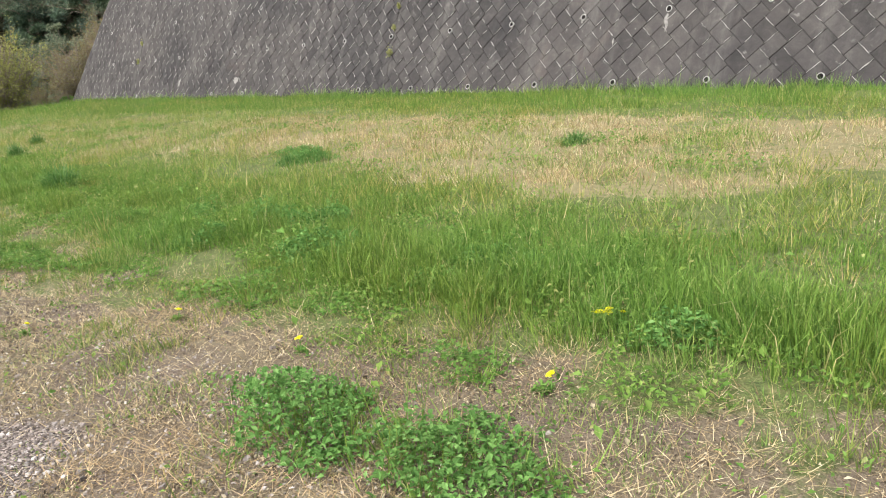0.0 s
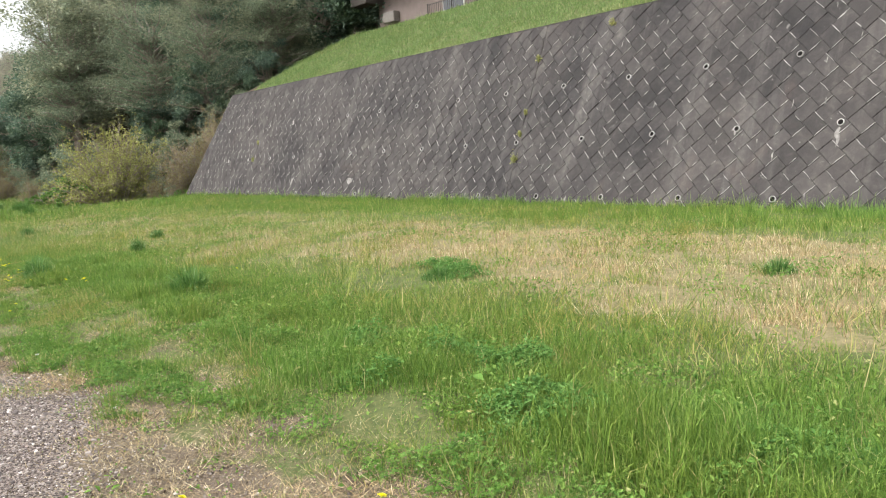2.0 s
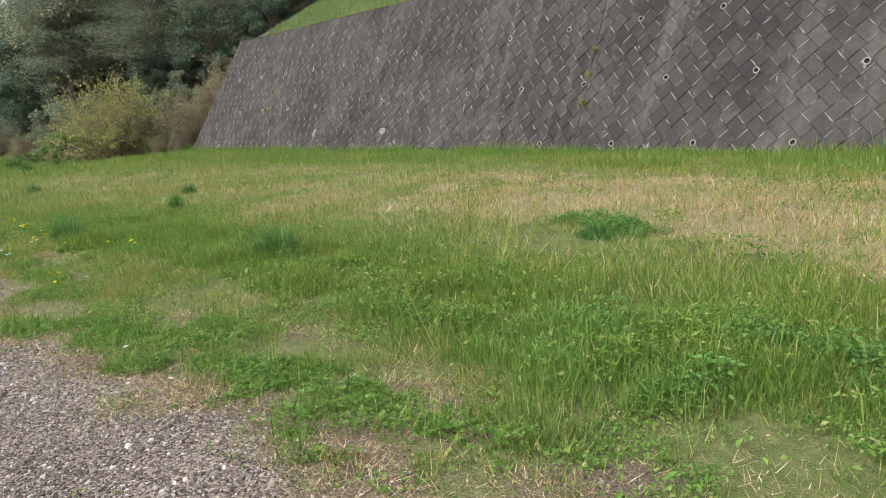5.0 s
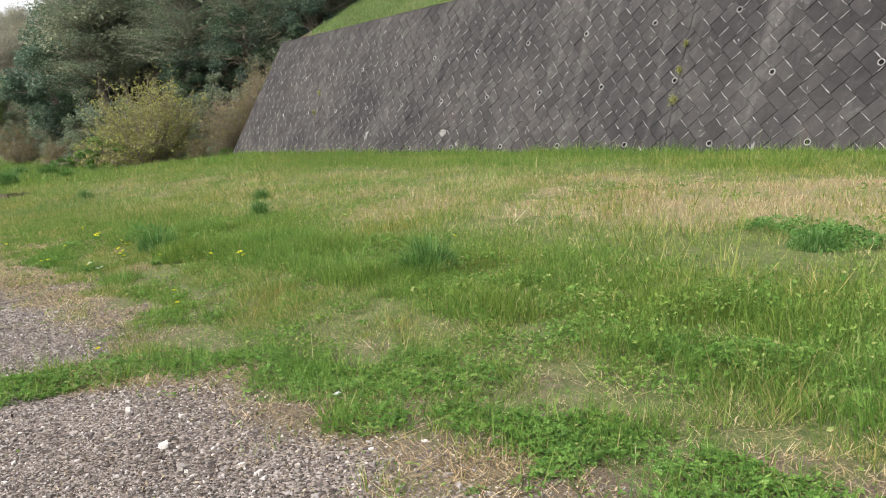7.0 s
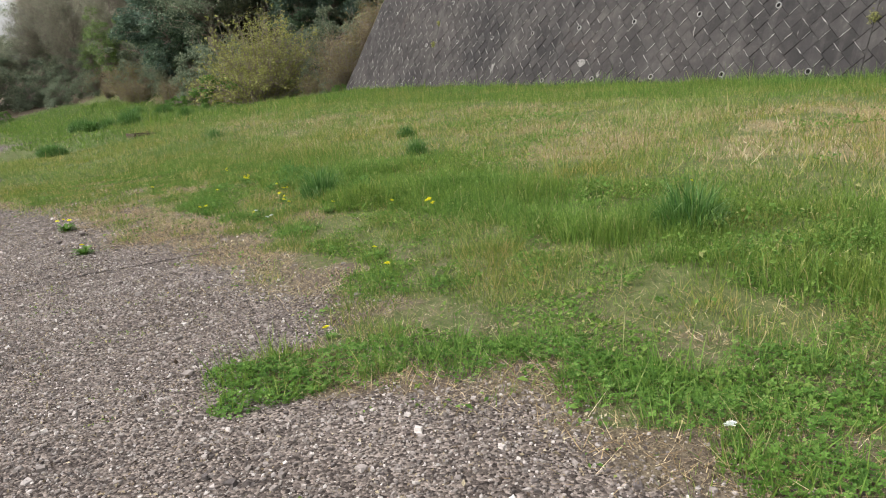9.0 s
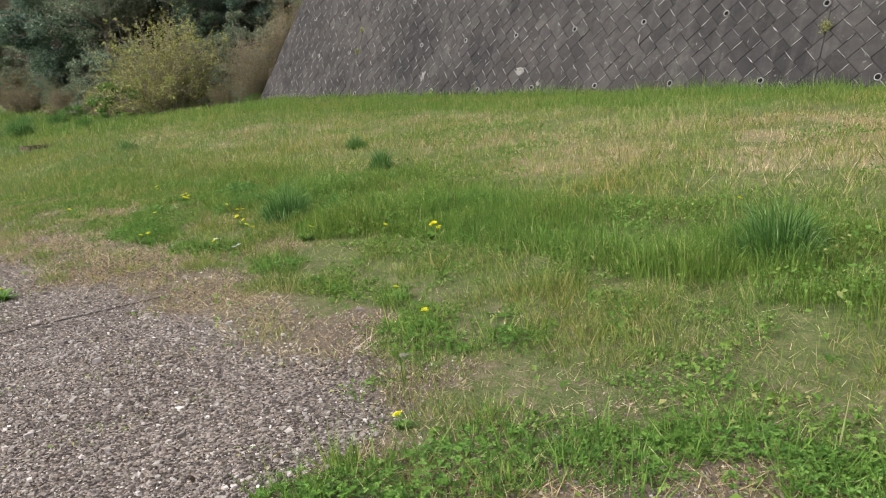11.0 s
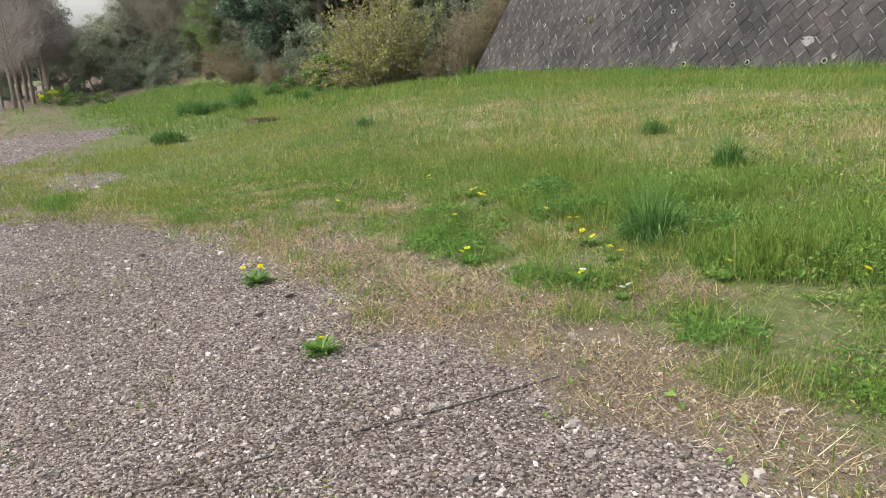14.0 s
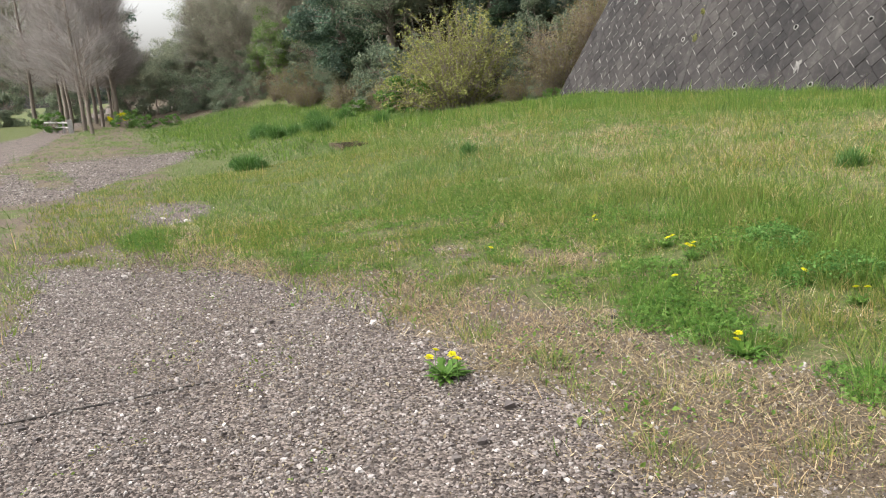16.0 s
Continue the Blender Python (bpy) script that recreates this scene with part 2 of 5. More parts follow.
def stone_material():
    m, t, b = nodes_of("crushed_stone")
    geo = t.nodes.new("ShaderNodeNewGeometry")
    info = t.nodes.new("ShaderNodeObjectInfo")
    rnd = math_node(t, "FRACT", math_node(t, "ADD", info.outputs["Random"], geo.outputs["Random Per Island"]))
    col = ramp(t, rnd, [(0, (0.06, 0.049, 0.046)), (0.3, (0.145, 0.123, 0.112)), (0.65, (0.245, 0.214, 0.194)), (0.9, (0.35, 0.315, 0.295)), (1, (0.54, 0.50, 0.465))])
    f = noise_node(t, 90, 4, 0.6, geo.outputs["Position"])
    col = mix(t, 1.0, col, ramp(t, f, [(0.3, (0.8, 0.8, 0.8)), (0.7, (1.15, 1.15, 1.15))]), "MULTIPLY")
    t.links.new(col, b.inputs["Base Color"])
    b.inputs["Roughness"].default_value = 0.85
    bump(t, b, f, 0.4, 0.003)
    return m


M_STONE = stone_material()
M_PALE_STONE = plain_material("pale_stone", (0.20, 0.178, 0.165), (0.38, 0.35, 0.325), 40, 0.9, 0.4)


def ground_material():
    m, t, b = nodes_of("ground_surface")
    p = world_coord(t)

    def attr(name):
        a = t.nodes.new("ShaderNodeAttribute")
        a.attribute_name = name
        return a.outputs["Fac"]

    n1 = noise_node(t, 1.2, 5, 0.6, p)
    n2 = noise_node(t, 14, 6, 0.7, p)
    n3 = noise_node(t, 70, 4, 0.7, p)
    vor = t.nodes.new("ShaderNodeTexVoronoi")
    vor.inputs["Scale"].default_value = 75
    t.links.new(p, vor.inputs["Vector"])
    pebble = ramp(t, vor.outputs["Color"], [(0.15, (0.036, 0.029, 0.026)), (0.5, (0.118, 0.099, 0.088)), (0.85, (0.28, 0.242, 0.215))])
    gravel = mix(t, 1.0, pebble, ramp(t, n1, [(0.3, (0.78, 0.75, 0.74)), (0.7, (1.12, 1.1, 1.09))]), "MULTIPLY")
    soil = mix(t, ramp(t, n1, [(0.4, (0, 0, 0)), (0.62, (1, 1, 1))]), ramp(t, n3, [(0.25, (0.06, 0.046, 0.037)), (0.5, (0.118, 0.092, 0.073)), (0.75, (0.22, 0.178, 0.132))]), ramp(t, n2, [(0.25, (0.075, 0.06, 0.042)), (0.5, (0.138, 0.113, 0.074)), (0.75, (0.225, 0.187, 0.12))]))
    green = ramp(t, n2, [(0.25, (0.05, 0.068, 0.025)), (0.5, (0.09, 0.11, 0.038)), (0.75, (0.17, 0.155, 0.075))])
    dry = ramp(t, n2, [(0.25, (0.10, 0.092, 0.045)), (0.5, (0.18, 0.155, 0.082)), (0.8, (0.28, 0.235, 0.145))])
    forest = ramp(t, n2, [(0.3, (0.045, 0.037, 0.025)), (0.7, (0.11, 0.085, 0.058))])
    jag = math_node(t, "MULTIPLY", math_node(t, "SUBTRACT", n2, 0.5), 0.9)

    def edge(name):
        v = math_node(t, "ADD", attr(name), jag)
        return ramp(t, v, [(0.38, (0, 0, 0)), (0.62, (1, 1, 1))])

    col = mix(t, edge("dry"), green, dry)
    col = mix(t, edge("soil"), col, soil)
    col = mix(t, edge("gravel"), col, gravel)
    col = mix(t, edge("forest"), col, forest)
    t.links.new(col, b.inputs["Base Color"])
    b.inputs["Roughness"].default_value = 0.95
    b.inputs["Specular IOR Level"].default_value = 0.15
    h = math_node(t, "ADD", n2, math_node(t, "MULTIPLY", vor.outputs["Distance"], -0.8))
    bump(t, b, math_node(t, "ADD", h, math_node(t, "MULTIPLY", n3, 0.4)), 0.8, 0.02)
    return m


M_GROUND = ground_material()

# ---------------------------------------------------------------- plan of the ground

RNG = np.random.default_rng(7)
LATTICE = RNG.random((256, 256))


def vnoise(x, y, scale=1.0, seed=0):
    """Smooth noise in the plan, 0 to 1."""
    x = np.asarray(x, float) * scale + 37.3 * seed + 1000
    y = np.asarray(y, float) * scale + 17.9 * seed + 1000
    i, j = np.floor(x).astype(int), np.floor(y).astype(int)
    u, v = x - i, y - j
    u, v = u * u * (3 - 2 * u), v * v * (3 - 2 * v)
    g = lambda a, c: LATTICE[a % 256, c % 256]
    return (g(i, j) * (1 - u) + g(i + 1, j) * u) * (1 - v) + (g(i, j + 1) * (1 - u) + g(i + 1, j + 1) * u) * v


def fbm(x, y, scale=1.0, seed=0):
    return (vnoise(x, y, scale, seed) * 0.55 + vnoise(x, y, scale * 2.3, seed + 1) * 0.3 + vnoise(x, y, scale * 5.1, seed + 2) * 0.15)


def smooth(v, a, b):
    k = np.clip((v - a) / (b - a), 0, 1)
    return k * k * (3 - 2 * k)


BATTER = 0.395          # the wall leans back by this much a metre of height
WALL_TOP = 5.28
WALL_END = (-23.95, -21.85)   # the wall's end at its foot and at its top


def wall_y(z):
    return (z - 0.76) * BATTER


def wood_edge(x):
    """Where the meadow ends at the foot of the wooded slope."""
    return np.interp(-np.asarray(x, float), [23, 27, 33, 42, 50, 55, 58, 62], [-0.2, -0.7, -1.6, -3.4, -5.0, -7.0, -10.5, -13.5])


def height(x, y):
    """The ground's height."""
    x, y = np.asarray(x, float), np.asarray(y, float)
    p = np.interp(y, [-40, -13.2, -12.2, -11, -9.5, -8, -6, -4, -1, 0.6], [-0.03, -0.03, 0, 0.08, 0.19, 0.26, 0.36, 0.44, 0.55, 0.58])
    tilt = 0.016 * (np.clip(x, -22, 14) - 5) * np.interp(y, [-40, -12, -8, -4], [1, 1, 0.35, 0])
    z = p + tilt
    z = z - 0.32 * smooth(-x, 21.5, 26) * smooth(x, -46, -37) * smooth(y, -10, -5)
    z = z + 0.25 * smooth(-x, 44, 52) * smooth(y, -14, -8)
    # woodland hill beyond the wall's end
    foot = np.maximum(wood_edge(x), -7.0)
    hill = z + 0.62 * np.clip(y - foot, 0, 14) + 0.3 * np.clip(y - foot - 14, 0, 30)
    # grass bank above the wall
    bank = WALL_TOP - 0.04 + 0.5 * np.clip(y - 2.0, 0, 6.3) + 0.02 * np.clip(y - 8.3, 0, 60)
    behind = np.where(y > 1.2, bank, z)
    k = smooth(-x, 21.6, 24.2)
    return behind * (1 - k) + hill * k + (fbm(x, y, 0.8, 3) - 0.5) * 0.06


EDGE_X = [-9, -8.5, -7.5, -6.9, -6.3, -5.7, -4.5, -3.2, -2.4, -1.4, -0.7, 0, 0.6, 1.0, 1.5, 1.9, 2.6, 3.2, 3.45, 4.0, 4.4, 4.9, 5.7, 6.3, 7.2, 7.9, 8.75, 9.6, 10.4, 11.5, 12.2, 13, 16, 30]
EDGE_Y = [-17, -16.6, -15.9, -15.1, -14.7, -14.15, -13.95, -13.7, -13.75, -13.6, -13.35, -13.3, -13.35, -13.1, -13.05, -13.1, -13.0, -13.25, -13.9, -13.75, -13.2, -13.0, -13.05, -12.85, -12.8, -12.85, -13.0, -13.3, -13.15, -13.25, -13.5, -13.6, -13.9, -14]
SOIL_X = [-14, -7, -5.7, -5, -3, -0.5, 0.8, 1.8, 2.6, 3.5, 4.5, 6, 8, 9.3, 10, 11, 12.4, 14, 17]
SOIL_Y = [-14.8, -14.6, -13.7, -12.85, -12.6, -12.5, -12.3, -12.4, -12.6, -12.95, -12.55, -12.35, -12.25, -12.4, -12.15, -11.65, -11.6, -11.5, -11.5]


def gravel_mask(x, y):
    n = (fbm(x, y, 1.6, 11) - 0.5) * 0.5
    m = smooth(np.interp(x, EDGE_X, EDGE_Y) + n * 1.5 - y, -0.35, 0.3) * smooth(x, -8.6, -7.2)
    m = m * np.where(x < -2.6, smooth(y + n, -16.6, -16.0), 1)
    # two worn patches and the far track
    ax = np.clip((x + 15.2) / -12.0, -0.2, 1.2)
    far = smooth(1.0 - np.abs(y - (-17.3 + 1.7 * ax) + n * 2) / (0.95 + 2.6 * np.clip(ax, 0, 1)), 0, 0.3) * smooth(-x, 14.6, 16.0) * smooth(x, -30, -26)
    far = far * (1 - 0.8 * smooth(0.7 - np.abs(y + 17.0 - 0.16 * (x + 20) + n), 0, 0.4) * smooth(-x, 17, 20))
    track = smooth(1.7 - np.abs(y + 20.4 + 0.02 * (x + 31) - n), 0, 0.5) * smooth(-x, 22, 27)
    small = smooth(1.0 - np.hypot((x + 11.4) / 1.7, (y + 14.8) / 0.75) + n, 0, 0.4) * 0.75
    return np.maximum.reduce([m, far, track, small])


def soil_mask(x, y):
    n = fbm(x, y, 1.5, 21) - 0.5
    m = smooth(np.interp(x, SOIL_X, SOIL_Y) - y + n * 1.3, -0.2, 0.3) * smooth(x, -14, -8)
    spots = smooth(fbm(x, y, 1.9, 22), 0.56, 0.66) * smooth(-11.55 - y, -0.2, 0.25) * smooth(x, -9, -6)
    far = smooth(3.6 - np.abs(y + 16.8), 0, 2.0) * smooth(-x, 8, 12) * smooth(n, -0.2, 0.0)
    return np.maximum.reduce([m, spots * 0.9, far]) * 0.92


def dry_mask(x, y):
    n = fbm(x, y, 0.5, 31) - 0.5
    lo = np.interp(x, [-26, -14, -4, -1, 2, 4, 6, 10, 12, 13.2, 17], [-9.6, -9.9, -10.0, -9.2, -8.9, -8.4, -8.1, -8.4, -8.6, -7.6, -7.4])
    hi = np.interp(x, [-26, -16, -4, 3, 11], [-6.4, -5.4, -3.8, -3.4, -3.3])
    m = smooth(y - lo + n * 2.2, -0.2, 1.1) * smooth(hi - y + n * 0.9, -0.1, 0.6) * smooth(x, -27, -20)
    return m * np.interp(x, [-24, -12, -3, 1, 4], [0.36, 0.42, 0.48, 0.66, 0.95]) * (0.5 + 0.5 * smooth(fbm(x, y, 1.4, 32), 0.3, 0.55))


def forest_mask(x, y):
    foot = wood_edge(x)
    a = smooth(y - foot, 0.3, 1.2) * smooth(-x, 23.2, 24.2)
    b = smooth(-x - (20.2 + 0.75 * (y - 2.2)), 0, 0.8) * (y > 1.5)
    c = smooth(-x, 52, 60) * smooth(y, -16, -13)
    return np.clip(a + b + c, 0, 1)


# ---------------------------------------------------------------- mesh helpers


def raw_mesh(name, verts, faces, material, smooth_shade=False):
    """A mesh from arrays; faces: (n, 3) or (n, 4)."""
    verts, faces = np.asarray(verts, np.float32), np.asarray(faces, np.int32)
    me = bpy.data.meshes.new(name)
    k = faces.shape[1]
    me.vertices.add(len(verts))
    me.vertices.foreach_set("co", verts.ravel())
    me.loops.add(faces.size)
    me.loops.foreach_set("vertex_index", faces.ravel())
    me.polygons.add(len(faces))
    me.polygons.foreach_set("loop_start", np.arange(0, faces.size, k, dtype=np.int32))
    me.polygons.foreach_set("use_smooth", np.full(len(faces), smooth_shade))
    me.update(calc_edges=True)
    if material is not None:
        me.materials.append(material)
    return me


def part(name, bm, material, parent, label=""):
    """Links a bmesh, or a finished mesh, as one object under parent."""
    if isinstance(bm, bmesh.types.BMesh):
        me = bpy.data.meshes.new(name)
        bm.to_mesh(me)
        bm.free()
        me.materials.append(material)
    else:
        me = bm
    ob = new(name, me)
    if parent is not None:
        ob.parent = parent
    if label:
        tagged(ob, label)
    return ob


def box_bm(x0, x1, y0, y1, z0, z1, bevel=0.0):
    bm = bmesh.new()
    bmesh.ops.create_cube(bm, size=1, matrix=Matrix.Translation(((x0 + x1) / 2, (y0 + y1) / 2, (z0 + z1) / 2)) @ Matrix.Diagonal((x1 - x0, y1 - y0, z1 - z0, 1)))
    if bevel:
        bmesh.ops.bevel(bm, geom=bm.edges[:], offset=bevel, segments=2, affect="EDGES")
    return bm


def blades(px, py, pz, h, w, bend, rng, three=True, lean=None):
    """Grass blades: tapering strips that bend over."""
    n = len(px)
    a = rng.random(n) * 2 * np.pi
    f = rng.random(n) * 2 * np.pi if lean is None else lean + rng.normal(0, 0.5, n)
    sx, sy = np.cos(a) * w / 2, np.sin(a) * w / 2
    bx, by = np.cos(f) * bend * h, np.sin(f) * bend * h
    base = np.stack([px, py, pz], 1)
    side = np.stack([sx, sy, np.zeros(n)], 1)
    tip = base + np.stack([bx, by, h * np.sqrt(np.maximum(0.1, 1 - np.minimum(bend, 0.95) ** 2))], 1)
    if not three:
        v = np.stack([base - side, base + side, tip], 1).reshape(-1, 3)
        return v, np.arange(3 * n).reshape(-1, 3)
    mid = base + np.stack([bx * 0.28, by * 0.28, h * 0.58], 1)
    v = np.stack([base - side, base + side, mid - side * 0.8, mid + side * 0.8, tip], 1).reshape(-1, 3)
    k = np.arange(n)[:, None] * 5
    fa = np.concatenate([k + [0, 1, 3], k + [0, 3, 2], k + [2, 3, 4]], 0)
    return v, fa


def leaves(pos, size, rng, flat=0.4, slim=0.55):
    """Small folded leaves at the places given; flat: how level they lie."""
    n = len(pos)
    d = rng.normal(0, 1, (n, 3))
    d[:, 2] *= 1 - flat
    d /= np.linalg.norm(d, axis=1)[:, None] + 1e-9
    up = rng.normal(0, 0.6, (n, 3)) * (1 - flat) + [0, 0, 1]
    s = np.cross(d, up)
    s /= np.linalg.norm(s, axis=1)[:, None] + 1e-9
    up = np.cross(s, d)
    size = np.asarray(size).reshape(-1, 1) * np.ones((n, 1))
    a = pos - d * size * 0.5
    b = pos + d * size * 0.5 - up * size * 0.12
    l = pos + s * size * slim * 0.5 + up * size * 0.1
    r = pos - s * size * slim * 0.5 + up * size * 0.1
    v = np.stack([a, l, b, r], 1).reshape(-1, 3)
    k = np.arange(n)[:, None] * 4
    return v, np.concatenate([k + [0, 2, 1], k + [0, 3, 2]], 0)


def tube(points, radii, sides=6):
    """A tapering tube along points."""
    points = [np.asarray(q, float) for q in points]
    v, fa = [], []
    for i, q in enumerate(points):
        d = points[min(i + 1, len(points) - 1)] - points[max(i - 1, 0)]
        d = d / (np.linalg.norm(d) + 1e-9)
        a = np.cross(d, [0.3, 0.9, 0.1])
        a /= np.linalg.norm(a) + 1e-9
        b = np.cross(d, a)
        for k in range(sides):
            t = 2 * math.pi * k / sides
            v.append(q + radii[i] * (a * math.cos(t) + b * math.sin(t)))
    for i in range(len(points) - 1):
        for k in range(sides):
            k2 = (k + 1) % sides
            fa.append((i * sides + k, i * sides + k2, (i + 1) * sides + k2, (i + 1) * sides + k))
    return np.array(v), np.array(fa)


def join(chunks):
    vs, fs, o = [], [], 0
    for v, f in chunks:
        vs.append(v)
        fs.append(f + o)
        o += len(v)
    return np.concatenate(vs), np.concatenate(fs)

# ---------------------------------------------------------------- ground sheet


def axis(lo, hi, step, far_lo, far_hi):
    mid = np.arange(lo, hi + 1e-6, step)
    g = 1.22
    left, right, s = [], [], step
    while (left[-1] if left else lo) > far_lo:
        s *= g
        left.append((left[-1] if left else lo) - s)
    s = step
    while (right[-1] if right else hi) < far_hi:
        s *= g
        right.append((right[-1] if right else hi) + s)
    return np.concatenate([left[::-1], mid, right])


gx = axis(-30, 17, 0.2, -1500, 1500)
gy = axis(-17, 3.0, 0.2, -1500, 1500)
gxx, gyy = np.meshgrid(gx, gy, indexing="ij")
gzz = height(gxx, gyy)
# the step of the ground lies inside the wall's body
inside = (gyy > 0.5) & (gyy < 2.0) & (gxx > -23)
gzz = np.where(inside, np.minimum(gzz, 0.6 + (gyy - 0.4) * 2.0), gzz)
nxg, nyg = gxx.shape
ids = np.arange(nxg * nyg).reshape(nxg, nyg)
quads = np.stack([ids[:-1, :-1], ids[1:, :-1], ids[1:, 1:], ids[:-1, 1:]], -1).reshape(-1, 4)
gme = raw_mesh("ground", np.stack([gxx, gyy, gzz], -1).reshape(-1, 3), quads, M_GROUND, True)
for key, fn in (("gravel", gravel_mask), ("soil", soil_mask), ("dry", dry_mask), ("forest", forest_mask)):
    at = gme.attributes.new(key, "FLOAT", "POINT")
    val = fn(gxx, gyy)
    if key == "soil":
        val = np.maximum(val, 0.42 * smooth(-10.9 - gyy, 0, 1.0) * smooth(gxx, -14, -8))
    if key in ("gravel", "soil", "dry"):
        val = np.where(gyy > 0.3, 0, val)
    at.data.foreach_set("value", val.astype(np.float32).ravel())
ground = tagged(new("ground", gme), "grassy field with gravel edge and worn soil patches", "ground", kind="structure")

# ---------------------------------------------------------------- retaining wall of diagonal concrete blocks

BL, BW = 0.415, 0.2956     # block pitch, along and across
SLOPE = math.hypot(1, BATTER)
H_TOP = (WALL_TOP - 0.76) * SLOPE
H_FOOT = -0.55


def wall_point(s, h, out=0.0):
    """A point of the wall's face: s metres along, h metres up the slope, out metres in front."""
    z = 0.76 + h / SLOPE
    return Vector((s, wall_y(z) - out / SLOPE, z + out * BATTER / SLOPE))


WALL_M = Matrix.Translation(wall_point(0, 0)) @ Matrix(((1, 0, 0, 0), (0, BATTER / SLOPE, -1 / SLOPE, 0), (0, 1 / SLOPE, BATTER / SLOPE, 0), (0, 0, 0, 1)))


def clip(poly, a, b, c):
    """The part of a polygon where a*s + b*h <= c."""
    out = []
    for i, p in enumerate(poly):
        q = poly[(i + 1) % len(poly)]
        dp, dq = a * p[0] + b * p[1] - c, a * q[0] + b * q[1] - c
        if dp <= 0:
            out.append(p)
        if dp * dq < 0:
            k = dp / (dp - dq)
            out.append((p[0] + k * (q[0] - p[0]), p[1] + k * (q[1] - p[1])))
    return out


def inset(poly, d):
    """Moves each edge of a convex polygon inwards by d."""
    area = sum(p[0] * q[1] - q[0] * p[1] for p, q in zip(poly, poly[1:] + poly[:1]))
    res = poly
    for p, q in zip(poly, poly[1:] + poly[:1]):
        ex, ey = q[0] - p[0], q[1] - p[1]
        l = math.hypot(ex, ey)
        if l < 1e-5:
            continue
        nx, ny = (ey / l, -ex / l) if area > 0 else (-ey / l, ex / l)
        res = clip(res, nx, ny, nx * p[0] + ny * p[1] - d)
        if len(res) < 3:
            return []
    return res


def block_solid(poly, proud, tilt):
    """Arrays of one block: chamfered face, sides going back into the wall."""
    a, b = inset(poly, 0.0038), inset(poly, 0.012)
    if len(a) < 3 or len(b) != len(a):
        return None
    cx, cy = sum(p[0] for p in a) / len(a), sum(p[1] for p in a) / len(a)
    lift = lambda p: proud + tilt[0] * (p[0] - cx) + tilt[1] * (p[1] - cy)
    n = len(a)
    v = [(*p, -0.05) for p in a] + [(*p, lift(p) - 0.007) for p in a] + [(*p, lift(p)) for p in b]
    f = [[2 * n + i for i in range(n)]]
    for r in range(2):
        f += [[r * n + i, r * n + (i + 1) % n, (r + 1) * n + (i + 1) % n, (r + 1) * n + i] for i in range(n)]
    return v, f


def ccw(poly):
    area = sum(p[0] * q[1] - q[0] * p[1] for p, q in zip(poly, poly[1:] + poly[:1]))
    return poly if area > 0 else poly[::-1]


SEAMS = [(-60, -17.3), (-17.3, -1.12), (-1.12, 34.0)]
SHIFT = [0.1, 0.27, 0.0]
R2 = math.sqrt(0.5)
END_A = (WALL_END[1] - WALL_END[0]) / H_TOP

wall = tagged(new("wall_retaining"), "tall leaning retaining wall of diagonal grey concrete blocks", "retaining wall", kind="structure")
body = bmesh.new()
face = [(WALL_END[0] + END_A * H_FOOT, H_FOOT), (34, H_FOOT), (34, H_TOP), (WALL_END[1], H_TOP)]
front = [body.verts.new(wall_point(s, h, -0.022)) for s, h in face]
back = [body.verts.new(wall_point(s, h, -0.022) + Vector((0.0, 0.42, 0))) for s, h in face]
body.faces.new(front)
body.faces.new(back[::-1])
for i in range(4):
    body.faces.new((front[i], back[i], back[(i + 1) % 4], front[(i + 1) % 4]))
bmesh.ops.recalc_face_normals(body, faces=body.faces[:])
part("backing", body, M_MORTAR, wall, "recessed mortar joints darkened with their own shade")

rest_v, rest_f, rest_n = [], [], 0
lime_v, lime_f, lime_n = [], [], 0
wrng = random.Random(5)
near_blocks = []
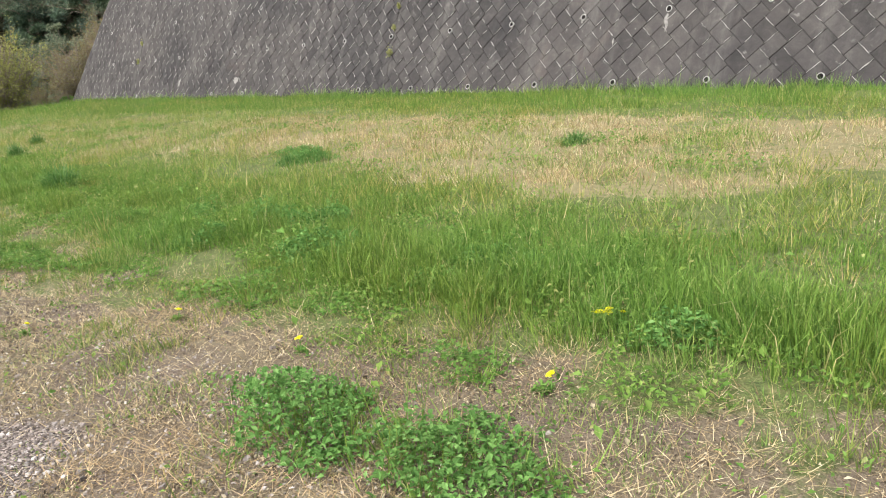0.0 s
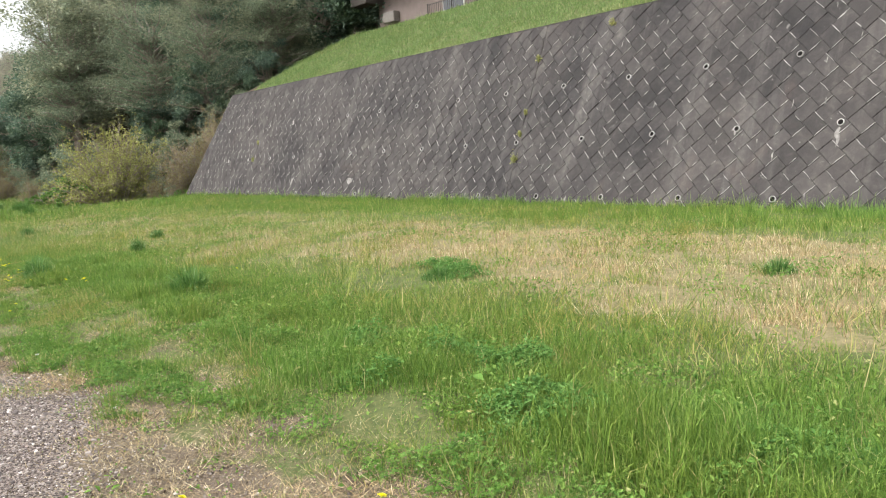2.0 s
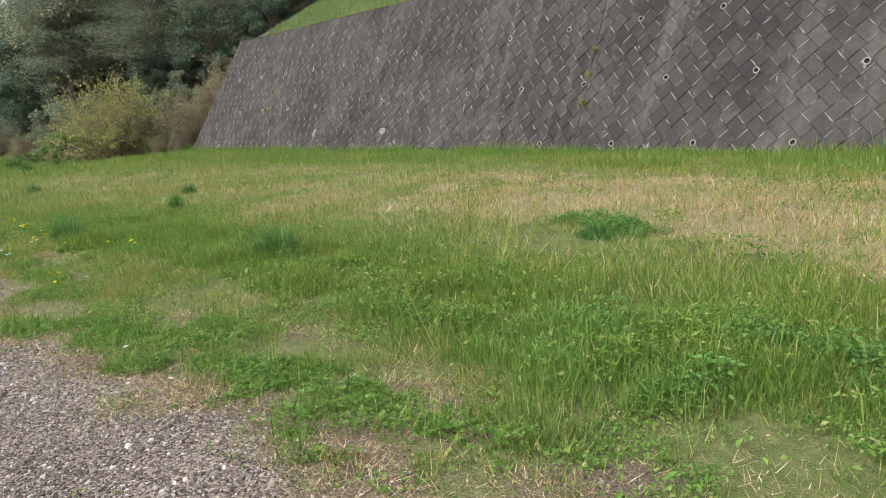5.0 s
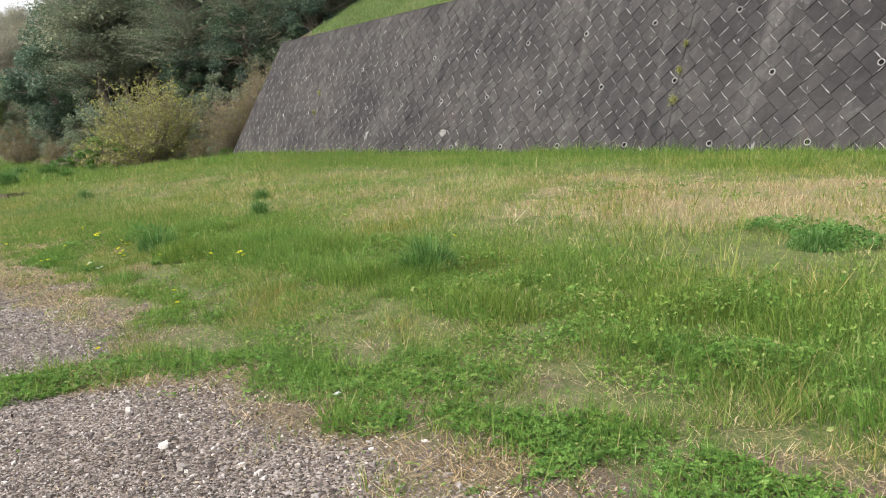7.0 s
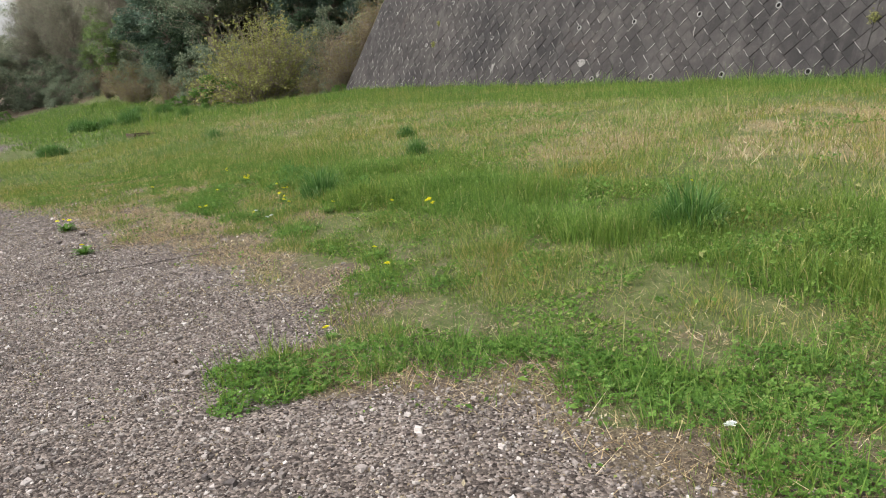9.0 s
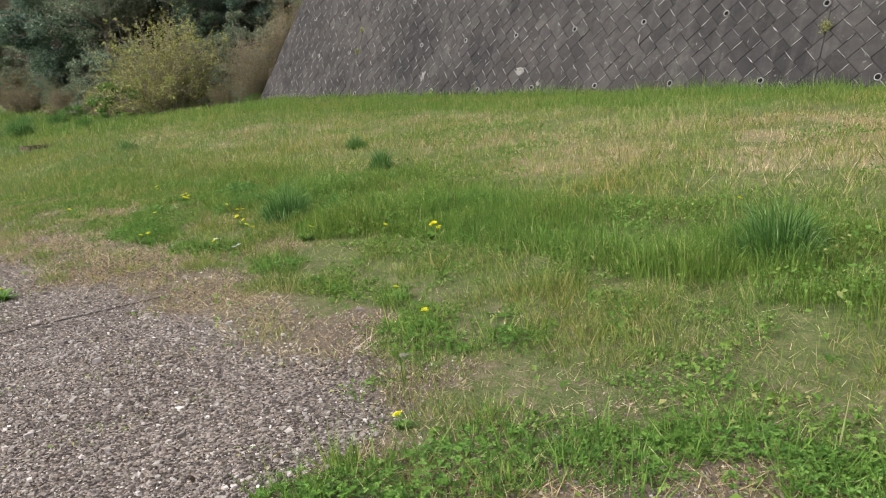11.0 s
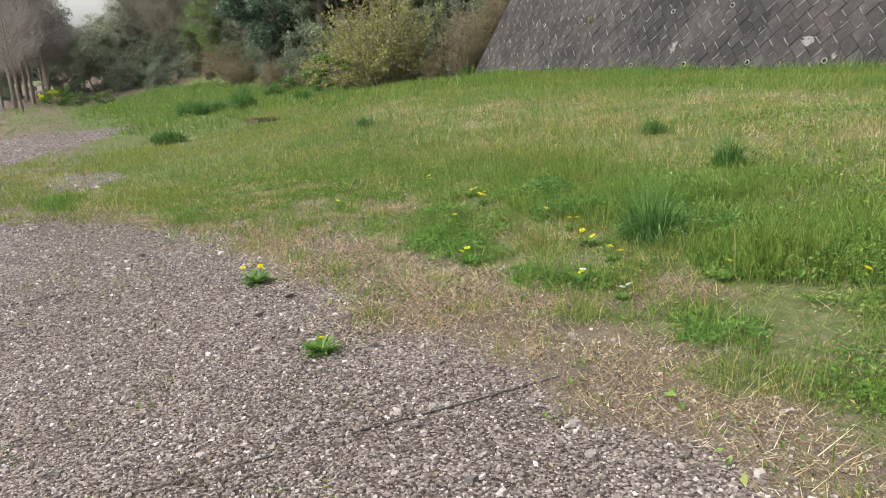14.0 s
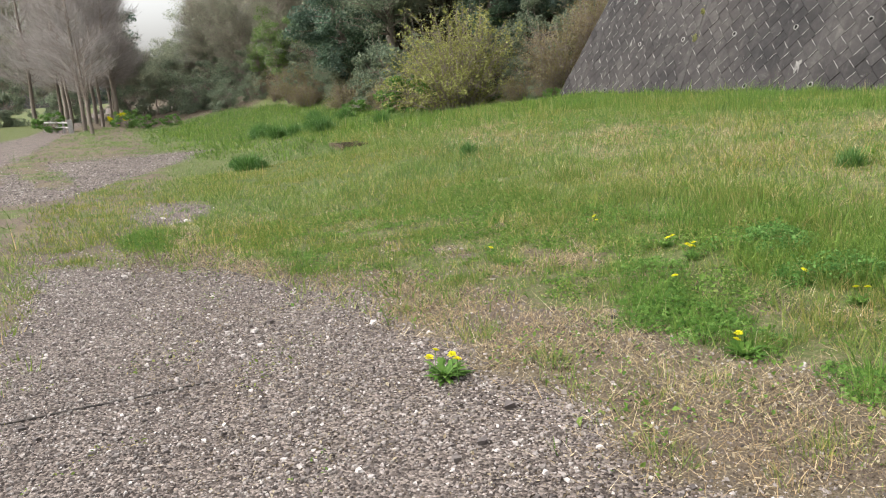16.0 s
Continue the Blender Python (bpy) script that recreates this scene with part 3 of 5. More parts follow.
for (s0, s1), shift in zip(SEAMS, SHIFT):
    lo, hi = max(s0, -25), s1
    for course in range(-2, 13):
        for k in range(-120, 140):
            for kind in (0, 1):
                u0, w0 = k * BW + course * BL, k * BW - course * BL
                if kind == 0:
                    ua, ub, wa, wb = u0, u0 + BL, w0, w0 + BW
                else:
                    ua, ub, wa, wb = u0 + BL, u0 + BL + BW, w0 + BW - BL, w0 + BW
                poly = [((u + w) * R2 + shift, (u - w) * R2 - 0.6) for u, w in ((ua, wa), (ub, wa), (ub, wb), (ua, wb))]
                cs, ch = sum(p[0] for p in poly) / 4, sum(p[1] for p in poly) / 4
                if cs < lo - 0.5 or cs > hi + 0.5 or ch < H_FOOT - 0.3 or ch > H_TOP + 0.3 or cs > 33:
                    continue
                whole = len(poly)
                cut = poly
                for a, b, c in ((0, 1, H_TOP), (-1, END_A, -WALL_END[0]), (-1, 0, -s0), (1, 0, s1)):
                    cut = clip(cut, a, b, c)
                    if len(cut) < 3:
                        break
                if len(cut) < 3:
                    continue
                proud, tilt = wrng.uniform(-0.004, 0.012), (wrng.gauss(0, 0.012), wrng.gauss(0, 0.012))
                if cut == poly and 1.6 < cs < 9.4 and ch > -0.35:
                    near_blocks.append((cs, ch, kind, proud, tilt))
                else:
                    solid = block_solid(ccw(cut), proud, tilt)
                    if solid:
                        v, f = solid
                        rest_v += v
                        rest_f += [[i + rest_n for i in g] for g in f]
                        rest_n += len(v)
                # lime that ran out of the steep joints
                if wrng.random() < 0.93 and len(cut) == 4:
                    p, q = (poly[3], poly[0]) if kind == 0 else (poly[2], poly[3])
                    if p[1] < q[1]:
                        p, q = q, p
                    n = 5
                    t0, t1 = (0.0, 1.0) if wrng.random() < 0.6 else (wrng.uniform(0, 0.3), wrng.uniform(0.65, 1.0))
                    side = Vector((q[1] - p[1], p[0] - q[0])).normalized()
                    row = []
                    for i in range(n):
                        t = t0 + (t1 - t0) * i / (n - 1)
                        wd = wrng.uniform(0.0035, 0.0075) * (1.8 if wrng.random() < 0.06 else 1) * (0.4 if i in (0, n - 1) else 1)
                        c = Vector((p[0] + t * (q[0] - p[0]), p[1] + t * (q[1] - p[1]))) + side * wrng.uniform(-0.006, 0.006)
                        row.append((c - side * wd, c + side * wd))
                    if all(c.y < H_TOP - 0.03 and c.x > WALL_END[0] + END_A * c.y + 0.05 for pr in row for c in pr):
                        for pr in row:
                            lime_v += [(pr[0].x, pr[0].y, 0.017), (pr[1].x, pr[1].y, 0.021)]
                        lime_f += [[lime_n + 2 * i, lime_n + 2 * i + 1, lime_n + 2 * i + 3, lime_n + 2 * i + 2] for i in range(n - 1)]
                        lime_n += 2 * n


# lime stains: small drips all over, and the few large pale marks
stains = [(wrng.uniform(-23, 11.5), wrng.uniform(-0.1, 4.6), wrng.uniform(0.008, 0.022), wrng.uniform(0.03, 0.12)) for i in range(110)]
stains += [(-13.25, 0.5, 0.11, 0.2), (-9.1, 0.5, 0.2, 0.12), (-16.8, 0.62, 0.05, 0.12), (-8.3, 0.1, 0.08, 0.12), (1.0, -0.05, 0.05, 0.13), (5.15, 1.5, 0.09, 0.13), (7.2, 1.25, 0.06, 0.2), (-20.4, 1.6, 0.05, 0.16), (-19.0, 1.7, 0.04, 0.2), (-5.4, 1.1, 0.05, 0.15)]
stain_v, stain_f = [], []
for cs, ch, rx, ry in stains:
    if cs < WALL_END[0] + END_A * ch + 0.3:
        continue
    n = 13
    ring = [(cs + rx * math.cos(a) * k, ch + ry * (math.sin(a) - 0.25 * abs(math.sin(a))) * k, 0.0225) for a, k in ((2 * math.pi * i / n, wrng.uniform(0.25, 1.15)) for i in range(n))]
    stain_f.append(list(range(len(stain_v), len(stain_v) + n)))
    stain_v += ring


def pydata(name, v, f, material):
    me = bpy.data.meshes.new(name)
    me.from_pydata(v, [], f)
    me.materials.append(material)
    me.update()
    return me


rest = tagged(part("block_field", pydata("block_field", rest_v, rest_f, M_BLOCK), M_BLOCK, wall), kind="stuff")
rest.matrix_basis = WALL_M
lime = tagged(part("lime_streaks", pydata("lime_streaks", lime_v, lime_f, M_LIME), M_LIME, wall, "pale lime deposits along the joints"), kind="stuff")
lime.matrix_basis = WALL_M
stain = tagged(part("lime_stain", pydata("lime_stain", stain_v, stain_f, M_STAIN), M_STAIN, wall, "dull pale lime stains"), kind="stuff")
stain.matrix_basis = WALL_M

# pipe ends of the drainage, in three staggered rows
pipe = bmesh.new()
SEG = 16
rings = [[pipe.verts.new((r * math.cos(2 * math.pi * i / SEG), r * math.sin(2 * math.pi * i / SEG), z)) for i in range(SEG)]
         for r, z in ((0.068, -0.04), (0.067, 0.022), (0.064, 0.032), (0.054, 0.034), (0.050, 0.028), (0.050, -0.02))]
for ra, rb in zip(rings, rings[1:]):
    for i in range(SEG):
        pipe.faces.new((ra[i], ra[(i + 1) % SEG], rb[(i + 1) % SEG], rb[i]))
pipe_me = bpy.data.meshes.new("weep_pipe")
pipe.to_mesh(pipe_me)
pipe.free()
pipe_me.materials.append(M_PVC)
# black disc just inside the rim stands in for the pipe's shaded bore
shade_disc = bmesh.new()
bmesh.ops.create_circle(shade_disc, cap_ends=True, segments=SEG, radius=0.0508, matrix=Matrix.Translation((0, 0, 0.0285)))
shade_disc_me = bpy.data.meshes.new("bore_shade_disc")
shade_disc.to_mesh(shade_disc_me)
shade_disc.free()
shade_disc_me.materials.append(M_BORE_SHADE)
pipe_places = []
for k in range(0, 6):
    pipe_places += [(2.073 * k, 0.0), (1.066 + 2.05 * k, 1.49), (0.035 + 2.05 * k, 2.98)]
for k in range(0, 10):
    pipe_places += [(-2.2 - 2.1 * k, 0.0), (-1.205 - 2.08 * k, 1.49), (-2.1 - 2.08 * k, 2.98)]
for s, h in pipe_places:
    if s < WALL_END[0] + END_A * h + 0.4:
        continue
    ob = part("weep_pipe", pipe_me, M_PVC, wall)
    ob.matrix_basis = WALL_M @ pose(s, h, 0.0)
    dark = part("bore_shade_disc", shade_disc_me, M_BORE_SHADE, ob)

# coping strip along the wall's top
cop = bmesh.new()
for s0, s1 in ((WALL_END[1] + 0.02, -17.32), (-17.28, -1.14), (-1.1, 34)):
    vs = [cop.verts.new(wall_point(s, H_TOP, o) + Vector((0, dy, dz))) for s in (s0, s1) for o, dy, dz in ((0.004, 0, -0.03), (0.004, 0, 0.035), (0, 0.30, 0.05), (0, 0.30, -0.03))]
    for i in range(4):
        j = (i + 1) % 4
        cop.faces.new((vs[i], vs[j], vs[4 + j], vs[4 + i]))
    cop.faces.new(vs[:4][::-1])
    cop.faces.new(vs[4:])
bmesh.ops.recalc_face_normals(cop, faces=cop.faces[:])
part("coping", cop, M_BLOCK, wall, "thin concrete coping")

# ---------------------------------------------------------------- house above the bank

house = tagged(new("house"), "brown rendered house with dark eaves above the bank", "house")
HX, HY, HZ = -22.9, 11.4, 8.0
part("wall", box_bm(HX, 2.0, HY, HY + 8, HZ, HZ + 3.2), M_HOUSE, house)
eave = box_bm(HX - 1.1, 2.8, HY - 1.0, HY + 9, HZ + 3.2, HZ + 3.42, 0.02)
part("roof", eave, M_ROOF, house, "dark overhanging eave")
part("upper_wall", box_bm(HX + 0.4, 1.5, HY + 0.4, HY + 7.5, HZ + 3.42, HZ + 6.0), M_HOUSE, house)
top = bmesh.new()
rv = [top.verts.new(p) for p in ((HX - 0.6, HY - 0.5, HZ + 6.0), (3, HY - 0.5, HZ + 6.0), (3, HY + 8.4, HZ + 6.0), (HX - 0.6, HY + 8.4, HZ + 6.0), (HX + 3, HY + 4, HZ + 7.8), (-1, HY + 4, HZ + 7.8))]
for f in ((0, 1, 5, 4), (1, 2, 5), (2, 3, 4, 5), (3, 0, 4), (3, 2, 1, 0)):
    top.faces.new([rv[i] for i in f])
part("upper_roof", top, M_ROOF, house)
part("vent_box", box_bm(-22.0, -20.95, HY - 0.42, HY - 0.003, 9.42, 9.98, 0.03), M_BEIGE, house, "beige metal vent box")
part("balcony_box", box_bm(-24.0, -22.4, HY - 1.2, HY - 0.003, 10.55, 11.15, 0.03), M_ROOF, house)
for i, x in enumerate((-17.2, -12.4, -8.0)):
    win = part("window", box_bm(x, x + 1.7, HY - 0.06, HY - 0.003, 9.1, 10.9, 0.015), M_WHITEPAINT, house)
    for k in (0, 1):
        part("pane", box_bm(x + 0.07 + k * 0.8, x + 0.82 + k * 0.8, HY - 0.075, HY - 0.062, 9.18, 10.82), M_GLASS, win)
part("downpipe", box_bm(-13.3, -13.2, HY - 0.11, HY - 0.004, HZ, HZ + 3.2, 0.02), M_WHITEPAINT, house, "white downpipe")

rail = tagged(new("railing"), "dark iron railing on the crest of the bank", "railing")
RY, RZ = 9.7, float(height(-14, 9.7))
for z in (RZ + 0.12, RZ + 0.86):
    part("rail", box_bm(-16.4, -4, RY - 0.02, RY + 0.02, z, z + 0.035, 0.006), M_IRON, rail)
for i in range(90):
    x = -16.35 + i * 0.138
    r = 0.022 if i % 13 == 0 else 0.009
    part("post" if i % 13 == 0 else "baluster", box_bm(x - r, x + r, RY - r, RY + r, RZ - 0.15, RZ + (0.95 if i % 13 == 0 else 0.86)), M_IRON, rail)

# ---------------------------------------------------------------- trees and shrubs


def crown_points(rng, n, rad, clumps, hollow=0.5):
    """Places in an uneven crown made of many clumps."""
    c = rng.normal(0, 1, (clumps, 3))
    c /= np.linalg.norm(c, axis=1)[:, None]
    c *= (hollow + (1 - hollow) * rng.random((clumps, 1))) * np.asarray(rad)
    r = (0.16 + 0.2 * rng.random(clumps)) * min(rad)
    pick = rng.integers(0, clumps, n)
    d = rng.normal(0, 1, (n, 3))
    d /= np.linalg.norm(d, axis=1)[:, None]
    d *= (rng.random((n, 1)) ** 0.45) * r[pick][:, None]
    d[:, 2] *= 0.7
    return c[pick] + d, c


def limb(rng, a, b, r0, r1, wob=0.12, n=5):
    a, b = np.asarray(a, float), np.asarray(b, float)
    l = np.linalg.norm(b - a)
    pts = [a + (b - a) * i / n + (rng.normal(0, wob * l / n, 3) if 0 < i < n else 0) for i in range(n + 1)]
    return tube(pts, [r0 + (r1 - r0) * i / n for i in range(n + 1)], 5)


def make_tree(name, label, category, seed, trunk_h, rad, crown_z, n_leaf, leaf_size, leaf_mat, clumps=40, trunk_r=0.2, hollow=0.5, slim=0.55, flat=0.3, stems=1):
    rng = np.random.default_rng(seed)
    root = tagged(new(name), label, category)
    pts, cen = crown_points(rng, n_leaf, rad, clumps, hollow)
    chunks = []
    for s in range(stems):
        off = rng.normal(0, 0.25, 2) * (stems > 1)
        top = np.array([off[0] * 3, off[1] * 3, crown_z])
        chunks.append(limb(rng, (off[0], off[1], -0.4), top, trunk_r, trunk_r * 0.45))
    for c in cen[: min(len(cen), 45)]:
        t = rng.uniform(0.35, 0.95)
        start = np.array([0, 0, trunk_h * 0.5 + (crown_z - trunk_h * 0.5) * t])
        chunks.append(limb(rng, start, c + [0, 0, crown_z], trunk_r * 0.35, 0.012, 0.2))
    v, f = join(chunks)
    part("trunk", raw_mesh("trunk", v, f, M_BARK, True), M_BARK, root)
    size = leaf_size * rng.uniform(0.6, 1.3, n_leaf)
    v, f = leaves(pts + [0, 0, crown_z], size, rng, flat, slim)
    part("crown", raw_mesh("crown", v, f, leaf_mat), leaf_mat, root)
    return root


def make_twiggy(name, label, category, seed, h, rad, n, twig_len, mat, trunk_r=0.15, cone=False, base=0.2, leaf_mat=None, n_leaf=0, leaf_size=0.06, thick=0.009, spray=False):
    """A leafless or budding tree: trunk, limbs and thousands of thin twigs."""
    rng = np.random.default_rng(seed)
    root = tagged(new(name), label, category)
    chunks = [limb(rng, (0, 0, -0.4), (rng.normal(0, 0.15), rng.normal(0, 0.15), h * 0.97), trunk_r, 0.015, 0.03, 8)]
    starts, ends = [], []
    for i in range(60):
        z = h * (base + (0.95 - base) * rng.random())
        r = rad * ((1 - (z / h - base) / (1 - base)) * 0.95 + 0.08 if cone else 0.45 + 0.55 * math.sin(math.pi * min(1, (z / h - base) / (1 - base) * 0.9 + 0.1)))
        a = rng.random() * 2 * math.pi
        e = np.array([math.cos(a) * r, math.sin(a) * r, z + r * (0.35 if cone else 0.6)])
        if spray:
            e = e * rng.uniform(0.65, 1.12)
            z = 0.12
        chunks.append(limb(rng, (0, 0, z * 0.9), e, trunk_r * 0.22 * (1 - z / h * 0.6), 0.008, 0.12, 4))
        starts.append((0, 0, z * 0.9))
        ends.append(e)
    v, f = join(chunks)
    part("trunk", raw_mesh("trunk", v, f, M_BARK, True), M_BARK, root)
    starts, ends = np.array(starts), np.array(ends)
    pick = rng.integers(0, len(ends), n)
    t = rng.uniform(0.3, 1.05, n)[:, None]
    p = starts[pick] + (ends[pick] - starts[pick]) * t + rng.normal(0, 0.08, (n, 3)) * rad
    d = (ends[pick] - starts[pick])
    d = d / np.linalg.norm(d, axis=1)[:, None] + rng.normal(0, 0.55, (n, 3)) + [0, 0, 0.25]
    d = d / np.linalg.norm(d, axis=1)[:, None] * (twig_len * rng.uniform(0.5, 1.3, n))[:, None]
    s = np.cross(d, rng.normal(0, 1, (n, 3)))
    s = s / np.linalg.norm(s, axis=1)[:, None] * thick * (twig_len / 0.6)
    v = np.stack([p - s, p + s, p + d], 1).reshape(-1, 3)
    part("branching", raw_mesh("branching", v, np.arange(3 * n).reshape(-1, 3), mat), mat, root)
    if leaf_mat is not None:
        k = rng.integers(0, n, n_leaf)
        pos = p[k] + d[k] * rng.random((n_leaf, 1)) + rng.normal(0, 0.02, (n_leaf, 3))
        v, f = leaves(pos, leaf_size * rng.uniform(0.6, 1.4, n_leaf), rng, 0.2, 0.6)
        part("crown", raw_mesh("crown", v, f, leaf_mat), leaf_mat, root)
    return root


def make_shrub(name, label, seed, h, rad, n_stem, n_twig, bark, leaf_mat, n_leaf, leaf_size):
    """A domed shrub: arching stems from one stool, forked twigs, small leaves in clusters near the tips."""
    rng = np.random.default_rng(seed)
    root = tagged(new(name), label, "shrub")
    stems, chunks = [], []
    for i in range(n_stem):
        a, e = rng.random() * 2 * math.pi, math.asin(rng.uniform(-0.06, 1.0))
        reach = rng.uniform(0.72, 1.08)
        tip = np.array([math.cos(a) * math.cos(e) * rad, math.sin(a) * math.cos(e) * rad, 0.12 * h + math.sin(e) * h * 0.88]) * reach
        ctrl = np.array([tip[0] * 0.6, tip[1] * 0.6, tip[2] * 0.55 + 0.1 * h])
        base = np.array([math.cos(a), math.sin(a), 0]) * rng.uniform(0.02, 0.6) - [0, 0, 0.2]
        t = np.linspace(0, 1, 8)[:, None]
        pts = base * (1 - t) ** 2 + 2 * ctrl * t * (1 - t) + tip * t ** 2 + rng.normal(0, 0.035, (8, 3)) * t
        stems.append(pts)
        chunks.append(tube(pts, np.linspace(0.02, 0.005, 8), 4))
    part("stem_clump", raw_mesh("stem_clump", *join(chunks), M_BARK, True), M_BARK, root)
    stems = np.array(stems)
    k, j, u = rng.integers(0, n_stem, n_twig), rng.integers(1, 7, n_twig), rng.random((n_twig, 1))
    p = stems[k, j] * (1 - u) + stems[k, j + 1] * u
    d = stems[k, j + 1] - stems[k, j]
    d = d / np.linalg.norm(d, axis=1)[:, None] + rng.normal(0, 0.6, (n_twig, 3)) + [0, 0, 0.25]
    d = d / np.linalg.norm(d, axis=1)[:, None] * rng.uniform(0.25, 0.75, (n_twig, 1))
    s = np.cross(d, rng.normal(0, 1, (n_twig, 3)))
    s = s / np.linalg.norm(s, axis=1)[:, None] * 0.007
    v = np.stack([p - s, p + s, p + d], 1).reshape(-1, 3)
    part("branching", raw_mesh("branching", v, np.arange(3 * n_twig).reshape(-1, 3), bark), bark, root)
    q = rng.integers(0, n_twig, n_leaf)
    pos = p[q] + d[q] * np.sqrt(rng.random((n_leaf, 1))) + rng.normal(0, 0.035, (n_leaf, 3))
    v, f = leaves(pos, leaf_size * rng.uniform(0.6, 1.4, n_leaf), rng, 0.3, 0.6)
    part("crown", raw_mesh("crown", v, f, leaf_mat), leaf_mat, root)
    return root


def spread(first, places, group):
    """Sets a thing at the first place and copies of it at the others: x, y, turn, scale."""
    tagged(first, group=group)
    for i, (x, y, a, s) in enumerate(places):
        m = pose(x, y, float(height(x, y)) - 0.1, 0, 0, a)
        if i == 0:
            first_m = m @ Matrix.Scale(s, 4)
        else:
            copy_thing(first, m).scale = (s, s, s * (0.92 + 0.16 * ((i * 37) % 10) / 10))
    first.matrix_basis = first_m


evergreen = make_tree("evergreen_tree", "dense dark evergreen tree on the wooded slope", "tree", 1, 2.0, (3.6, 3.6, 3.6), 4.6, 15000, 0.26, M_EVERGREEN, 60, 0.25)
spread(evergreen, [(-43.6, -2.4, 0, 0.92), (-46.5, -0.5, 60, 0.9), (-35.5, 5.0, 60, 1.0), (-30.5, 7.5, 140, 1.0), (-27.5, 10.5, 200, 1.0), (-24.8, 12.5, 20, 0.95), (-28, 16, 100, 1.25), (-36, 11, 250, 1.3), (-45, 4.5, 310, 1.0), (-33, 15, 10, 1.3), (-43, 11, 80, 1.2), (-26.5, 6.0, 33, 0.55), (-53, 8, 190, 1.1), (-22.8, 17, 75, 1.0), (-38, 20, 5, 1.5), (-47, 16, 95, 1.5), (-33, 2.0, 145, 0.5), (-29.5, 4.0, 215, 0.6), (-110, -30, 0, 1.6), (-112, -15, 90, 1.7), (-104, -40, 45, 1.5), (-115, -48, 10, 1.7)], "evergreen trees on the slope")
mixed = make_tree("mixed_tree", "tall half-bare tree with dull green young leaves", "tree", 2, 4.0, (3.8, 3.8, 5.2), 7.5, 11000, 0.24, M_MIXED, 85, 0.22, 0.3, flat=0.6)
spread(mixed, [(-40.5, -0.6, 0, 1.1), (-38, 3.5, 110, 1.0), (-42, 6.5, 80, 1.1), (-47, 3.0, 150, 1.0), (-33, 10.5, 230, 1.0), (-50, 9, 300, 1.1), (-58, 6, 40, 1.0), (-40, 16, 90, 1.3), (-66, 4, 170, 0.6), (-74, 8, 270, 1.1), (-62, 14, 10, 1.3), (-50, 18, 210, 1.4), (-84, 12, 30, 1.3), (-57, 22, 60, 1.6), (-70, 20, 120, 1.6), (-100, -4, 15, 0.95), (-95, -11.5, 40, 0.6), (-90, -9.5, 110, 0.55), (-100, -8, 200, 0.75), (-85, -11, 280, 0.45), (-92, -6.5, 330, 0.7), (-31, 5.0, 45, 0.85), (-27.5, 7.0, 160, 0.75), (-36, 7, 250, 1.0), (-46, 8, 330, 1.1)], "mixed trees on the slope")
bare = make_twiggy("bare_tree", "grey-brown leafless tree with budding twigs", "tree", 3, 9.5, 3.3, 12000, 0.8, M_BUD, 0.16, False, 0.12, M_MIXED, 5000, 0.16, thick=0.010)
spread(bare, [(-55, 1.5, 70, 0.6), (-61, 0, 140, 0.6), (-67, -1.5, 210, 0.7), (-58, -3, 20, 0.7), (-72, 0, 280, 0.65), (-75, -6, 35, 0.9), (-82, -4, 125, 1.0), (-69, -4.5, 215, 0.75), (-64, 8, 77, 1.25), (-78, 3, 310, 0.8), (-54, 6, 160, 1.2), (-92, -2, 20, 0.95), (-98, -12, 100, 0.75), (-96, -18, 210, 1.5), (-104, -24, 290, 1.5), (-88, 3, 60, 0.9)], "bare trees on the slope")
sequoia = make_twiggy("dawn_redwood", "tall leafless reddish-grey conifer in a row", "tree", 4, 20, 2.7, 13000, 0.75, M_TWIG, 0.19, True, 0.2, thick=0.010)
spread(sequoia, [(-62, -17.5, 0, 0.95), (-66, -15.2, 60, 1.0), (-70, -19, 120, 1.05), (-73, -15.0, 180, 0.95), (-80, -17, 30, 1.05), (-79, -22, 210, 1.05), (-90, -20, 10, 1.1), (-65.5, -18.5, 75, 0.8), (-67.5, -16.3, 130, 0.85), (-74.5, -17.5, 20, 0.9), (-82, -20, 150, 1.0), (-84, -15.6, 90, 0.9), (-77, -15.2, 260, 0.8)], "row of dawn redwoods")
